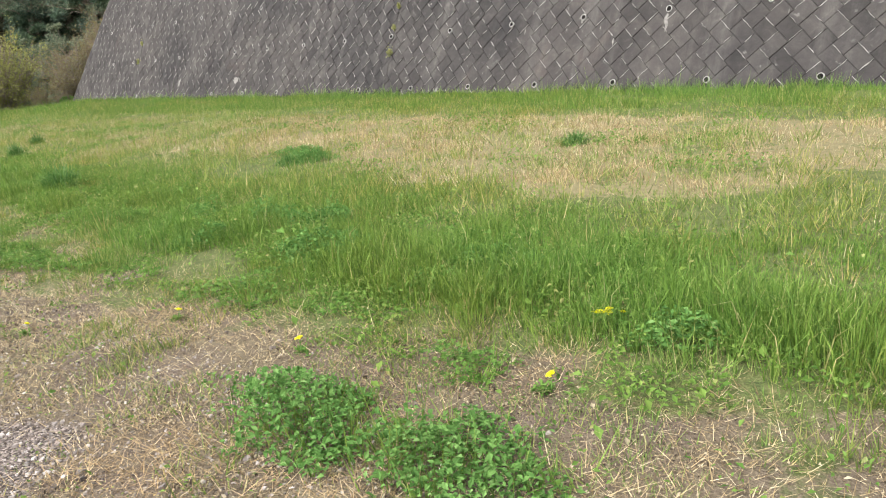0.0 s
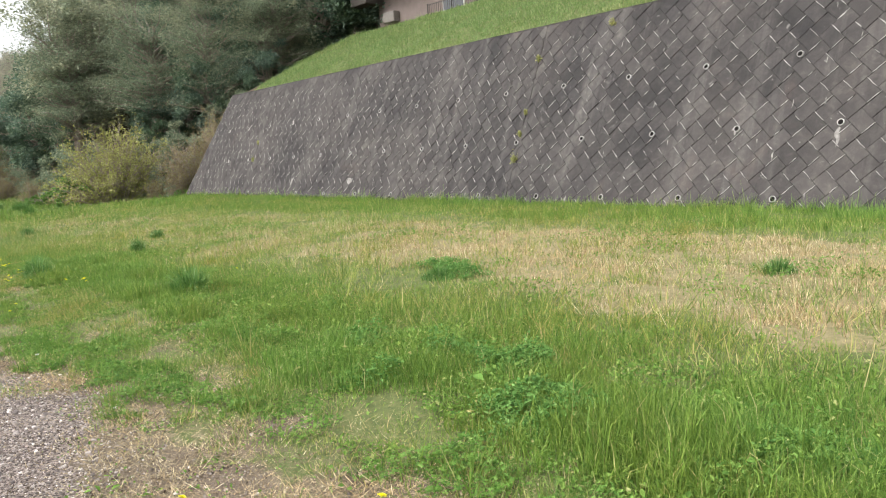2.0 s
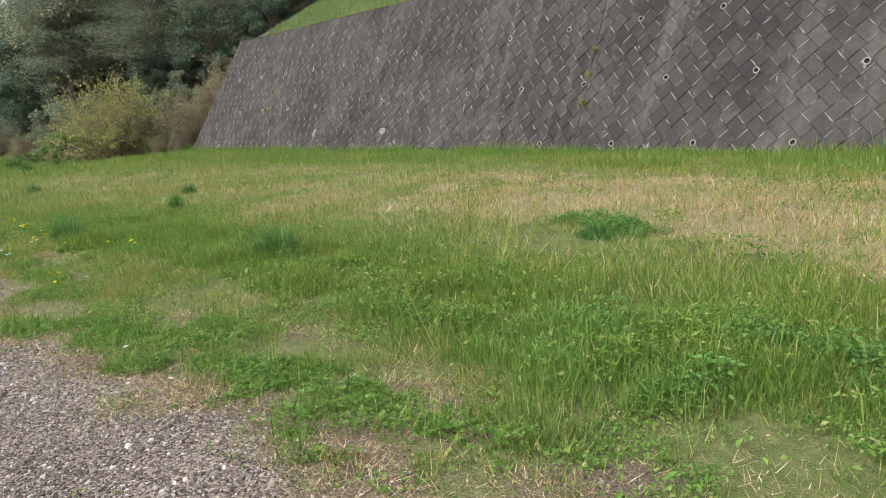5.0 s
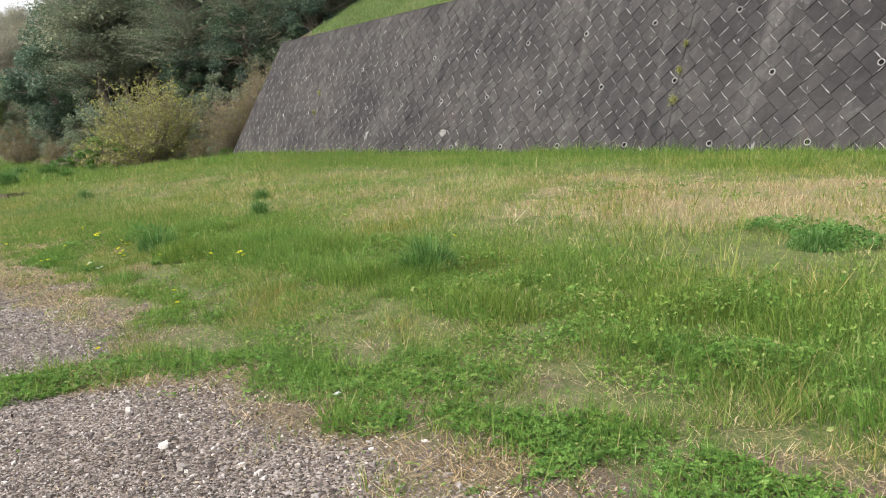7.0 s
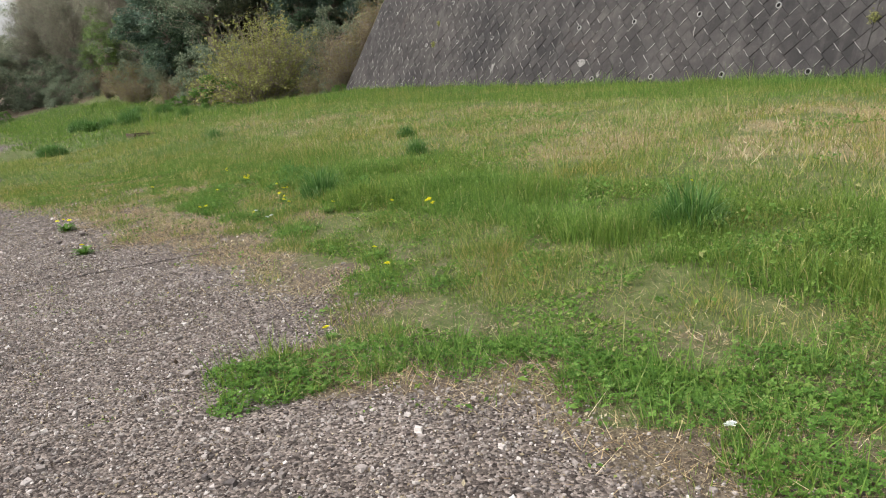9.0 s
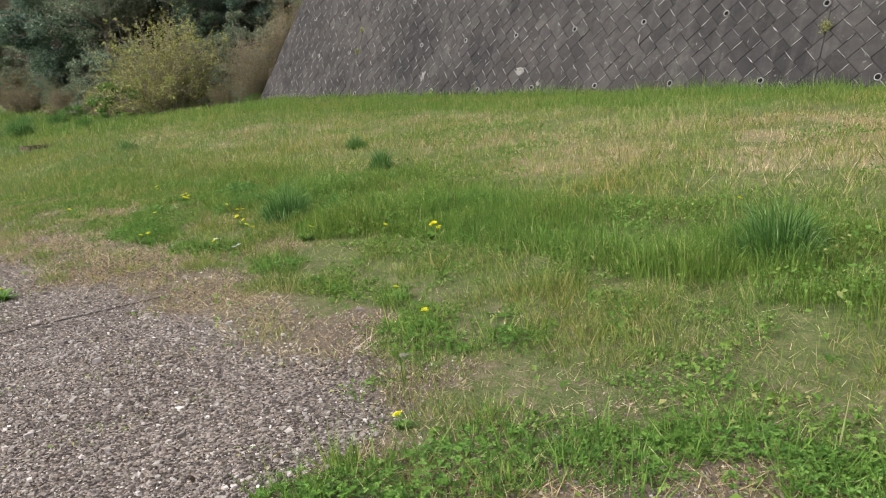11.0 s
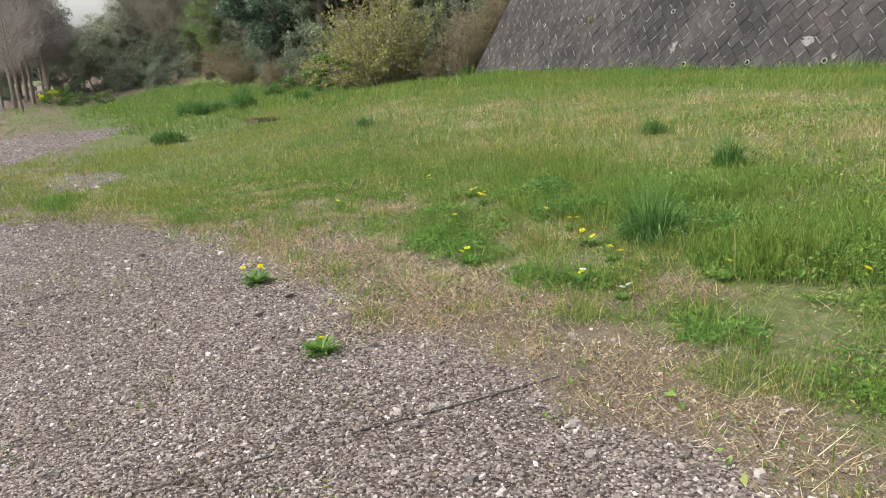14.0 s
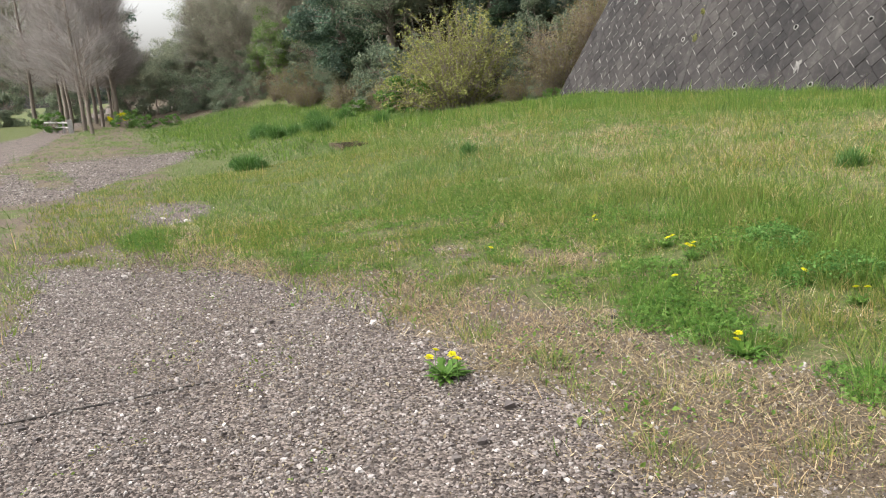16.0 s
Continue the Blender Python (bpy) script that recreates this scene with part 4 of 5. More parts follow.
def make_spreading(name, label, seed, h, rad, tiers, n_leaf, leaf_size, leaf_mat, trunk_r):
    """A broad tree with level boughs that carry flat sprays of leaves."""
    rng = np.random.default_rng(seed)
    root = tagged(new(name), label, "tree")
    chunks = [limb(rng, (0, 0, -0.5), (0.2, 0.1, h * 0.9), trunk_r, trunk_r * 0.25, 0.05, 8)]
    ends = []
    for i in range(tiers):
        z = h * rng.uniform(0.28, 1.0)
        r = rad * rng.uniform(0.35, 1.0) * (1.15 - 0.55 * (z / h))
        a = rng.random() * 2 * math.pi
        e = np.array([math.cos(a) * r, math.sin(a) * r, z])
        chunks.append(limb(rng, (0, 0, z * 0.82), e, trunk_r * 0.2, 0.012, 0.12, 5))
        ends.append(e)
    part("trunk", raw_mesh("trunk", *join(chunks), M_BARK, True), M_BARK, root)
    ends = np.array(ends)
    k = rng.integers(0, tiers, n_leaf)
    pos = ends[k] * rng.uniform(0.55, 1.05, (n_leaf, 1)) * [1, 1, 0] + np.stack([rng.normal(0, 0.75, n_leaf), rng.normal(0, 0.75, n_leaf), ends[k][:, 2] + rng.normal(0, 0.22, n_leaf)], 1)
    v, f = leaves(pos, leaf_size * rng.uniform(0.6, 1.3, n_leaf), rng, 0.6, 0.5)
    part("crown", raw_mesh("crown", v, f, leaf_mat), leaf_mat, root)
    return root


broad = make_spreading("spreading_tree", "broad tree with level boughs of dull green leaves", 15, 9.5, 4.6, 90, 26000, 0.13, M_BOUGH, 0.38)
spread(broad, [(-40.0, -0.9, 0, 1.0), (-33.5, 2.2, 100, 0.9), (-29.5, 4.0, 220, 0.8), (-34, 6.5, 40, 1.1), (-43.5, 1.5, 160, 1.05), (-26.8, 7.0, 300, 0.75)], "spreading trees on the slope")
lone = make_twiggy("lone_tree", "slender leafless tree with pale bark beside the track", "tree", 5, 6.5, 1.9, 1500, 0.6, M_TWIG, 0.14, False, 0.35)
spread(lone, [(-53.5, -16.8, 0, 1.0)], "trees by the track")
shrub = make_shrub("flowering_shrub", "broad yellow-green shrub just coming into leaf", 6, 3.4, 2.5, 130, 3000, M_BARK, M_YELLOW, 15000, 0.085)
spread(shrub, [(-28.9, -2.0, 0, 1.3), (-30.9, -1.2, 130, 0.95)], "yellow-green shrubs")
brown = make_shrub("dry_bush", "tangled bush of dry brown leaves beside the wall", 7, 2.6, 1.4, 80, 1500, M_BARK, M_BROWNLEAF, 6500, 0.075)
spread(brown, [(-25.3, 0.7, 0, 1.0), (-24.6, 2.2, 100, 0.9), (-25.9, 2.8, 200, 1.1), (-33.4, -3.0, 30, 0.6), (-35, -3.2, 90, 0.6), (-45.5, -4.6, 60, 0.7), (-41, -3.6, 210, 0.7), (-49, -4.4, 10, 0.9), (-53, -4.0, 300, 0.9), (-24.2, 4.2, 10, 0.8), (-26.2, -0.6, 150, 0.6), (-24.9, 0.0, 250, 0.5)] + [(-x, float(wood_edge(-x)) + 0.5 + 0.8 * (i % 2), 71 * i, 0.45 + 0.1 * (i % 3)) for i, x in enumerate(np.arange(34.2, 57, 2.9))], "dry brown bushes")
ivy = make_tree("ivy_mound", "low bright green mound of climbing leaves", "bush", 8, 0.5, (1.5, 1.2, 0.75), 0.75, 5000, 0.12, M_YOUNG, 30, 0.04, 0.4)
spread(ivy, [(-30.9, -3.3, 0, 1.25), (-32.6, -2.3, 90, 1.2), (-24.4, -0.1, 40, 0.35), (-36.5, -4.2, 200, 0.6)], "green mounds")
sapling = make_tree("young_tree", "slender tree with fresh light green leaves", "tree", 9, 1.2, (1.5, 1.5, 2.6), 3.2, 8000, 0.12, M_FRESH, 70, 0.07, 0.25)
spread(sapling, [(-52, -4.8, 0, 1.0), (-58, -5.0, 80, 0.6)], "young trees")
under = make_tree("underbrush", "dull green underbrush on the wooded slope", "bush", 10, 0.5, (2.0, 2.0, 1.4), 1.2, 6500, 0.12, M_BOUGH, 40, 0.05, 0.4)
spread(under, [(-37.6, -2.0, 130, 1.5), (-34.5, -1.2, 0, 1.0), (-37.5, -2.4, 50, 0.9), (-31, 0.8, 100, 1.0), (-28.2, 1.6, 150, 1.0), (-26.3, 4.5, 200, 1.0), (-43, -1.8, 250, 1.1), (-47, -1.5, 300, 1.2), (-51, -2.6, 20, 1.2), (-55, -3.5, 70, 1.1), (-60, -4, 110, 1.1), (-33, 4, 160, 1.3), (-39, 4, 220, 1.3), (-25.0, 8.5, 260, 0.9), (-29, 5, 10, 1.2), (-66, -5, 40, 1.2), (-57, 2, 90, 1.4), (-49, 4, 130, 1.5), (-26.6, 0.4, 15, 0.6), (-25.4, -0.2, 95, 0.35), (-27.2, -0.4, 180, 0.5), (-70, -8, 10, 1.5), (-76, -4, 60, 1.7), (-66, -9, 110, 1.1), (-84, -9, 160, 1.8), (-88, -14, 220, 1.8), (-92, -20, 300, 1.8), (-95, -26, 30, 1.9), (-80, 2, 80, 2.0), (-72, -1, 140, 1.8), (-64, -6.5, 200, 1.2), (-62, 3, 250, 1.8), (-68, 8, 310, 2.0)] + [(-x, float(wood_edge(-x)) + 0.9 + 0.5 * (i % 3), 47 * i, 0.55 + 0.12 * (i % 4)) for i, x in enumerate(np.arange(33.5, 58, 1.7))], "underbrush")
hedge = make_tree("round_hedge", "clipped round green bush by the fence", "bush", 11, 0.3, (1.5, 1.5, 0.9), 0.85, 4000, 0.13, M_YOUNG, 35, 0.05, 0.6)
spread(hedge, [(-61, -19.6, 0, 0.9), (-58.5, -14.6, 70, 0.8), (-55.5, -13.5, 40, 0.6), (-52.5, -12.0, 10, 0.55)], "round bushes")
forsythia = make_tree("forsythia_bush", "small bush in yellow bloom under the trees", "bush", 12, 0.3, (0.9, 0.9, 0.6), 0.8, 1200, 0.12, M_PETAL, 20, 0.03, 0.5)
spread(forsythia, [(-63, -15.0, 0, 1.0)], "blooming bushes")

# ---------------------------------------------------------------- fence, car and drain

fence = tagged(new("rail_fence"), "low weathered white rail fence beside the track", "fence")
FA, FB = Vector((-66.0, -20.4, 0)), Vector((-57.5, -18.2, 0))
fdir = (FB - FA).normalized()
for i in range(5):
    p = FA + (FB - FA) * i / 4
    z = float(height(p.x, p.y))
    r = 0.16 if i == 4 else 0.07
    part("post", box_bm(p.x - r, p.x + r, p.y - r, p.y + r, z - 0.2, z + (0.95 if i == 4 else 0.85), 0.02), M_WHITEPAINT, fence)
for h in (0.4, 0.72):
    a, b = FA.copy(), FB.copy()
    a.z, b.z = float(height(a.x, a.y)) + h, float(height(b.x, b.y)) + h
    v, f = tube([a, (a + b) / 2, b], [0.05, 0.05, 0.05], 8)
    part("rail", raw_mesh("rail", v, f, M_WHITEPAINT, True), M_WHITEPAINT, fence)


def make_car(x, y, turn):
    car = tagged(new("car"), "small silver parked car far along the track", "car")
    bm = bmesh.new()
    prof = [(-1.9, 0.35), (1.9, 0.35), (1.95, 0.75), (1.1, 0.92), (0.55, 1.45), (-1.2, 1.48), (-1.85, 0.95)]
    for w in (-0.78, 0.78):
        for px, pz in prof:
            bm.verts.new((px, w, pz))
    bm.verts.ensure_lookup_table()
    n = len(prof)
    bm.faces.new([bm.verts[i] for i in range(n)])
    bm.faces.new([bm.verts[n + i] for i in range(n)][::-1])
    for i in range(n):
        j = (i + 1) % n
        bm.faces.new((bm.verts[i], bm.verts[n + i], bm.verts[n + j], bm.verts[j]))
    bmesh.ops.recalc_face_normals(bm, faces=bm.faces[:])
    bmesh.ops.bevel(bm, geom=bm.edges[:], offset=0.06, segments=2, affect="EDGES")
    part("body", bm, M_CAR, car)
    for s in (-0.785, 0.785):
        part("window", box_bm(-1.1, 0.5, s - 0.012, s + 0.012, 0.98, 1.36, 0.01), M_GLASS, car)
        for px in (-1.2, 1.2):
            w = bmesh.new()
            bmesh.ops.create_cone(w, cap_ends=True, segments=20, radius1=0.31, radius2=0.31, depth=0.2, matrix=pose(px, s * 0.92, 0.31, 90))
            part("wheel", w, M_TYRE, car)
    car.matrix_basis = pose(x, y, float(height(x, y)), 0, 0, turn)
    return car


make_car(-92, -29, 70)

drain = tagged(new("drain_grate"), "rusty old drain grate lying in the grass", "grate")
DX, DY = -18.2, -9.95
DZ = float(height(DX, DY)) + 0.06
for i in range(12):
    part("bar", box_bm(DX - 0.62 + i * 0.11, DX - 0.59 + i * 0.11, DY - 0.28, DY + 0.3, DZ, DZ + 0.04, 0.005), M_RUST, drain)
for s in (-0.32, 0.3):
    part("frame", box_bm(DX - 0.66, DX + 0.68, DY + s, DY + s + 0.04, DZ - 0.12, DZ + 0.06, 0.006), M_RUST, drain)

# ---------------------------------------------------------------- grasses


def scatter(n, x0, x1, y0, y1, density, rng):
    """Random places in a rectangle of the plan, thinned by density."""
    x, y = rng.uniform(x0, x1, n), rng.uniform(y0, y1, n)
    k = rng.random(n) < density(x, y)
    return x[k], y[k]


# patches of clover and broad weeds: x, y, radius along x, radius along y, leaf height
CLOVER = [(12.5, -12.5, 0.62, 0.36, 0.17), (13.2, -12.4, 0.5, 0.35, 0.15), (12.75, -11.75, 0.26, 0.2, 0.12), (13.5, -10.95, 0.25, 0.2, 0.17), (9.4, -10.3, 0.45, 0.3, 0.16),
          (7.2, -12.1, 0.75, 0.35, 0.08), (5.6, -12.3, 0.7, 0.4, 0.08), (10.4, -10.8, 0.5, 0.35, 0.2), (9.6, -10.25, 0.45, 0.3, 0.18), (11.9, -10.5, 0.5, 0.35, 0.16),
          (7.6, -12.3, 0.75, 0.42, 0.1), (6.7, -12.15, 0.6, 0.3, 0.09), (4.9, -12.55, 0.65, 0.3, 0.09), (3.7, -13.4, 0.35, 0.5, 0.09), (3.7, -13.75, 0.3, 0.25, 0.09),
          (8.0, -10.4, 0.35, 0.25, 0.2), (8.95, -10.3, 0.35, 0.25, 0.2), (6.7, -10.95, 0.5, 0.22, 0.11), (0.46, -12.2, 0.32, 0.22, 0.09), (1.87, -12.15, 0.28, 0.2, 0.08),
          (2.5, -12.45, 0.38, 0.24, 0.08), (2.9, -12.2, 0.3, 0.22, 0.07), (-2.7, -12.3, 0.5, 0.27, 0.12), (-1.0, -12.15, 0.36, 0.22, 0.1), (-3.4, -10.85, 0.45, 0.35, 0.18),
          (-4.6, -12.45, 0.45, 0.2, 0.1), (-3.5, -11.85, 0.4, 0.25, 0.12), (-2.2, -12.35, 0.45, 0.25, 0.12), (-6.2, -13.9, 0.6, 0.25, 0.07), (-8.8, -15.2, 0.9, 0.35, 0.1), (-2.5, -11.1, 0.4, 0.3, 0.16),
          (4.2, -12.8, 0.4, 0.25, 0.09), (5.9, -11.9, 0.5, 0.25, 0.09), (8.6, -11.9, 0.5, 0.25, 0.08), (10.6, -11.6, 0.45, 0.3, 0.12), (9.7, -10.12, 0.3, 0.25, 0.2), (10.45, -10.75, 0.5, 0.35, 0.2), (9.0, -11.0, 0.3, 0.25, 0.18), (7.0, -10.85, 0.45, 0.25, 0.13), (5.55, -7.55, 0.55, 0.4, 0.135), (6.1, -7.8, 0.45, 0.3, 0.135), (-0.93, -10.87, 0.35, 0.3, 0.16), (4.5, -12.45, 0.5, 0.2, 0.07), (5.25, -11.85, 0.4, 0.2, 0.07), (-1.3, -12.32, 0.3, 0.16, 0.08), (1.14, -12.23, 0.25, 0.16, 0.08), (5.87, -12.6, 0.45, 0.22, 0.08), (6.3, -12.2, 0.5, 0.25, 0.09)]


def clover_mask(x, y):
    m = np.zeros_like(x)
    n = (fbm(x, y, 3.0, 41) - 0.5) * 2.0
    for cx, cy, rx, ry, h in CLOVER:
        m = np.maximum(m, smooth(1.05 - np.hypot((x - cx) / rx, (y - cy) / ry) + n, 0, 0.35))
    return m


def lush_mask(x, y):
    n = fbm(x, y, 0.8, 51) - 0.5
    lo = np.interp(x, [-30, -12, -5, -1, 2, 8, 13, 18], [-11.5, -11.6, -11.0, -11.3, -11.2, -11.25, -11.3, -11.5])
    hi = np.interp(x, [-6, -1, 1, 5, 9, 17], [-10.0, -9.7, -9.2, -9.1, -9.2, -9.3])
    m = smooth(y - lo + n * 0.9, -0.1, 0.45) * (0.25 + 0.75 * smooth(hi - y + n * 2.2, -0.6, 1.3)) * smooth(-8.2 - y + n * 1.5, 0, 1.0)
    m = m * np.interp(x, [-14, -5, -2, 0], [0.3, 0.4, 0.7, 1.0])
    edge = np.interp(x, [-26, -16, -4, 3, 11], [-4.8, -4.6, -3.5, -3.1, -3.0])
    foot = smooth(y - edge + n * 0.9, 0, 0.8) * (y < 0.25)
    return np.maximum(m, foot)


def open_ground(x, y):
    return (1 - gravel_mask(x, y)) * (1 - 0.86 * soil_mask(x, y) * smooth(fbm(x, y, 3.4, 61), 0.36, 0.6))


def not_wall(x, y):
    """Keeps plants out of the wall's body and the woodland floor."""
    return np.where((x > -23.9) & (y > wall_y(height(x, y) + 0.02) - 0.03) & (y < 2.3), 0, 1) * (1 - forest_mask(x, y))


def sow(name, label, n, box, density, h, w, bend, mat, seed, three=False, spread_h=0.35, lean=None, tuft=7, loose=0.035, sink=0.015):
    """Grass in many small tufts; blades of a tuft share its height and lean outwards."""
    rng = np.random.default_rng(seed)
    x, y = scatter(n // tuft, *box, lambda a, b: density(a, b) * not_wall(a, b), rng)
    hh = np.repeat(h(x, y) * np.exp(rng.normal(0, spread_h, len(x))), tuft)
    dx, dy = rng.normal(0, loose, len(hh)), rng.normal(0, loose, len(hh))
    x, y = np.repeat(x, tuft) + dx, np.repeat(y, tuft) + dy
    k = not_wall(x, y) > 0.5
    x, y, hh, dx, dy = x[k], y[k], hh[k], dx[k], dy[k]
    m = len(x)
    hh = hh * np.exp(rng.normal(0, 0.25, m))
    out = np.arctan2(dy, dx) if lean is None else lean
    v, f = blades(x, y, height(x, y) - sink, hh, w * rng.uniform(0.7, 1.4, m), np.clip(np.abs(rng.normal(bend, 0.25, m)), 0.05, 0.92), rng, three, out)
    return tagged(new(name, raw_mesh(name, v, f, mat)), label, "grass", kind="stuff")


sow("lush_grass", "tall lush green grass in the field", 760000, (-6, 17, -12.2, -7.8), lambda x, y: lush_mask(x, y) * (1 - 0.6 * clover_mask(x, y)) * (0.35 + 0.65 * smooth(fbm(x, y, 1.5, 91), 0.3, 0.55)), lambda x, y: (0.05 + 0.095 * smooth(fbm(x, y, 1.1, 71), 0.3, 0.65) + 0.08 * smooth(-y, 9.9, 10.7) * smooth(fbm(x, y, 0.7, 69), 0.4, 0.55)) * (0.5 + 0.5 * smooth(-y, 8.8, 10.4)), 0.0052, 0.48, M_LUSH, 101, True, 0.2)
sow("grass_at_wall", "lush green grass along the foot of the wall", 300000, (-27, 17, -6.0, 0.3), lambda x, y: lush_mask(x, y), lambda x, y: 0.04 + 0.10 * smooth(fbm(x, y, 0.9, 72), 0.35, 0.7) + 0.08 * smooth(y, -1.0, -0.3), 0.012, 0.45, M_LUSH, 102, False, 0.3, loose=0.07)
sow("short_grass", "short sparse grass at the gravel edge", 1000000, (-10, 16, -16.8, -9.6), lambda x, y: open_ground(x, y) * (1 - 0.6 * lush_mask(x, y)) * (0.06 + 0.94 * smooth(fbm(x, y, 2.6, 81), 0.42, 0.6)), lambda x, y: 0.022 + 0.085 * smooth(y, -12.6, -11) * vnoise(x, y, 1.1, 73) + 0.055 * smooth(vnoise(x, y, 4, 70), 0.35, 0.9), 0.0058, 0.55, M_SHORT, 103, False, 0.35, tuft=6, loose=0.028)
sow("field_grass", "green and straw-coloured meadow grass", 420000, (-26, 17, -9.8, -1.2), lambda x, y: (1 - 0.75 * dry_mask(x, y)) * (0.35 + 0.65 * smooth(fbm(x, y, 0.9, 82), 0.3, 0.6)), lambda x, y: 0.045 + 0.09 * vnoise(x, y, 0.8, 74), 0.0085, 0.55, M_FIELD, 104, False, 0.45)
sow("dry_stubble", "dry straw-coloured grass stubble in the field", 640000, (-26, 17, -10.0, -1.4), lambda x, y: np.clip(dry_mask(x, y) * (0.2 + 0.8 * smooth(fbm(x, y, 1.3, 83), 0.35, 0.6)) + 0.035, 0, 1), lambda x, y: 0.03 + 0.065 * vnoise(x, y, 1.6, 75), 0.0068, 0.6, M_DRY, 105, False, 0.4)
sow("far_grass", "green grass of the far meadow", 300000, (-62, -9, -19.5, 0.5), lambda x, y: (1 - gravel_mask(x, y)) * (1 - 0.6 * soil_mask(x, y)) * np.where((x > -25) & (y > -9.0), 0.25, 1) * (0.35 + 0.65 * smooth(fbm(x, y, 0.7, 87), 0.3, 0.6)), lambda x, y: 0.03 + 0.05 * vnoise(x, y, 0.5, 76) + 0.06 * smooth(y, -13, -9), 0.016, 0.55, M_BANK, 106, False, 0.45)
sow("bank_grass", "bright green grass on the bank above the wall", 170000, (-25, 4, 2.0, 9.3), lambda x, y: np.ones_like(x) * 0.9, lambda x, y: 0.06 + 0.10 * vnoise(x, y, 0.7, 77), 0.018, 0.55, M_BANK, 107, False, 0.35)
sow("left_meadow_green", "fresh green meadow grass below the woodland", 100000, (-50, -16, -15.0, 0.0), lambda x, y: smooth(-x + 0.8 * y + (fbm(x, y, 0.6, 89) - 0.5) * 8, 8, 19) * smooth(y, -14.6, -10.5) * (1 - gravel_mask(x, y)), lambda x, y: 0.07 + 0.10 * vnoise(x, y, 0.6, 78), 0.03, 0.45, M_LUSH, 108, False, 0.4)
sow("mid_grass", "meadow grass with dry stems beside the gravel", 170000, (-18, -2.5, -16.8, -8.8), lambda x, y: (1 - gravel_mask(x, y)) * (1 - 0.55 * soil_mask(x, y)) * (0.25 + 0.75 * smooth(fbm(x, y, 1.2, 84), 0.3, 0.6)) * smooth(-x, 2.5, 6), lambda x, y: 0.035 + 0.07 * vnoise(x, y, 0.9, 85), 0.010, 0.55, M_FIELD, 110, False, 0.4)
sow("dead_grass", "flattened dead grass on bare soil", 430000, (-10, 17, -15.0, -10.4), lambda x, y: (0.15 + 0.85 * soil_mask(x, y)) * (1 - gravel_mask(x, y)) * (0.35 + 0.65 * smooth(fbm(x, y, 2.0, 92), 0.35, 0.6)), lambda x, y: 0.045 + 0.03 * vnoise(x, y, 1.0, 79), 0.0036, 1.2, M_DRY, 109, False, 0.4, tuft=3, loose=0.05, sink=-0.002)


def weeds(name, label, n, box, density, top, size, mat, seed):
    """Small broad leaves of mixed weeds, in drifts."""
    rng = np.random.default_rng(seed)
    x, y = scatter(n, *box, lambda a, b: density(a, b) * not_wall(a, b), rng)
    m = len(x)
    z = height(x, y) + top(x, y) * np.sqrt(rng.random(m)) + 0.004
    v, f = leaves(np.stack([x, y, z], 1), size * np.exp(rng.normal(0, 0.35, m)), rng, 0.4, 0.6)
    return tagged(new(name, raw_mesh(name, v, f, mat)), label, "weeds", kind="stuff")


weeds("edge_weeds", "low green weeds between gravel and meadow", 400000, (-9, 15.5, -15.5, -10.6), lambda x, y: (1 - gravel_mask(x, y)) * (1 - 0.97 * soil_mask(x, y)) * (0.03 + 0.95 * smooth(fbm(x, y, 2.6, 93), 0.48, 0.6)), lambda x, y: 0.025 + 0.06 * smooth(y, -13, -11) * vnoise(x, y, 2, 94), 0.023, M_WEED, 701)
weeds("soil_litter", "brown leaf litter and bark crumbs on bare soil", 400000, (-9, 15, -15.5, -10.8), lambda x, y: (0.06 + 0.94 * soil_mask(x, y)) * (1 - 0.7 * gravel_mask(x, y)) * (0.25 + 0.75 * smooth(fbm(x, y, 2.5, 88), 0.35, 0.6)), lambda x, y: np.full_like(x, 0.012), 0.012, M_LITTER, 705)
weeds("gravel_weeds", "tiny weeds sprouting through gravel", 60000, (-8, 13, -16.4, -12.4), lambda x, y: smooth(fbm(x, y, 2.8, 95), 0.66, 0.72) * 0.8, lambda x, y: np.full_like(x, 0.02), 0.013, M_SHORT, 702)
weeds("meadow_weeds", "broad-leaved green weeds among the tall grass", 260000, (-6, 17, -11.8, -7.6), lambda x, y: lush_mask(x, y) * (0.05 + 0.75 * smooth(fbm(x, y, 2.4, 96), 0.5, 0.68)), lambda x, y: 0.05 + 0.13 * vnoise(x, y, 1.5, 97), 0.026, M_WEED, 703)
weeds("field_weeds", "scattered green weeds in the dry field", 110000, (-25, 16, -8.5, -2.0), lambda x, y: smooth(fbm(x, y, 0.9, 98), 0.58, 0.7), lambda x, y: np.full_like(x, 0.08), 0.032, M_WEED, 704)

sow("patch_grass", "grass blades growing through the clover", 500000, (-10, 15, -15.6, -9.8), lambda x, y: clover_mask(x, y) * 0.5, lambda x, y: 0.06 + 0.08 * vnoise(x, y, 3.0, 86), 0.007, 0.5, M_LUSH, 111, False, 0.35)

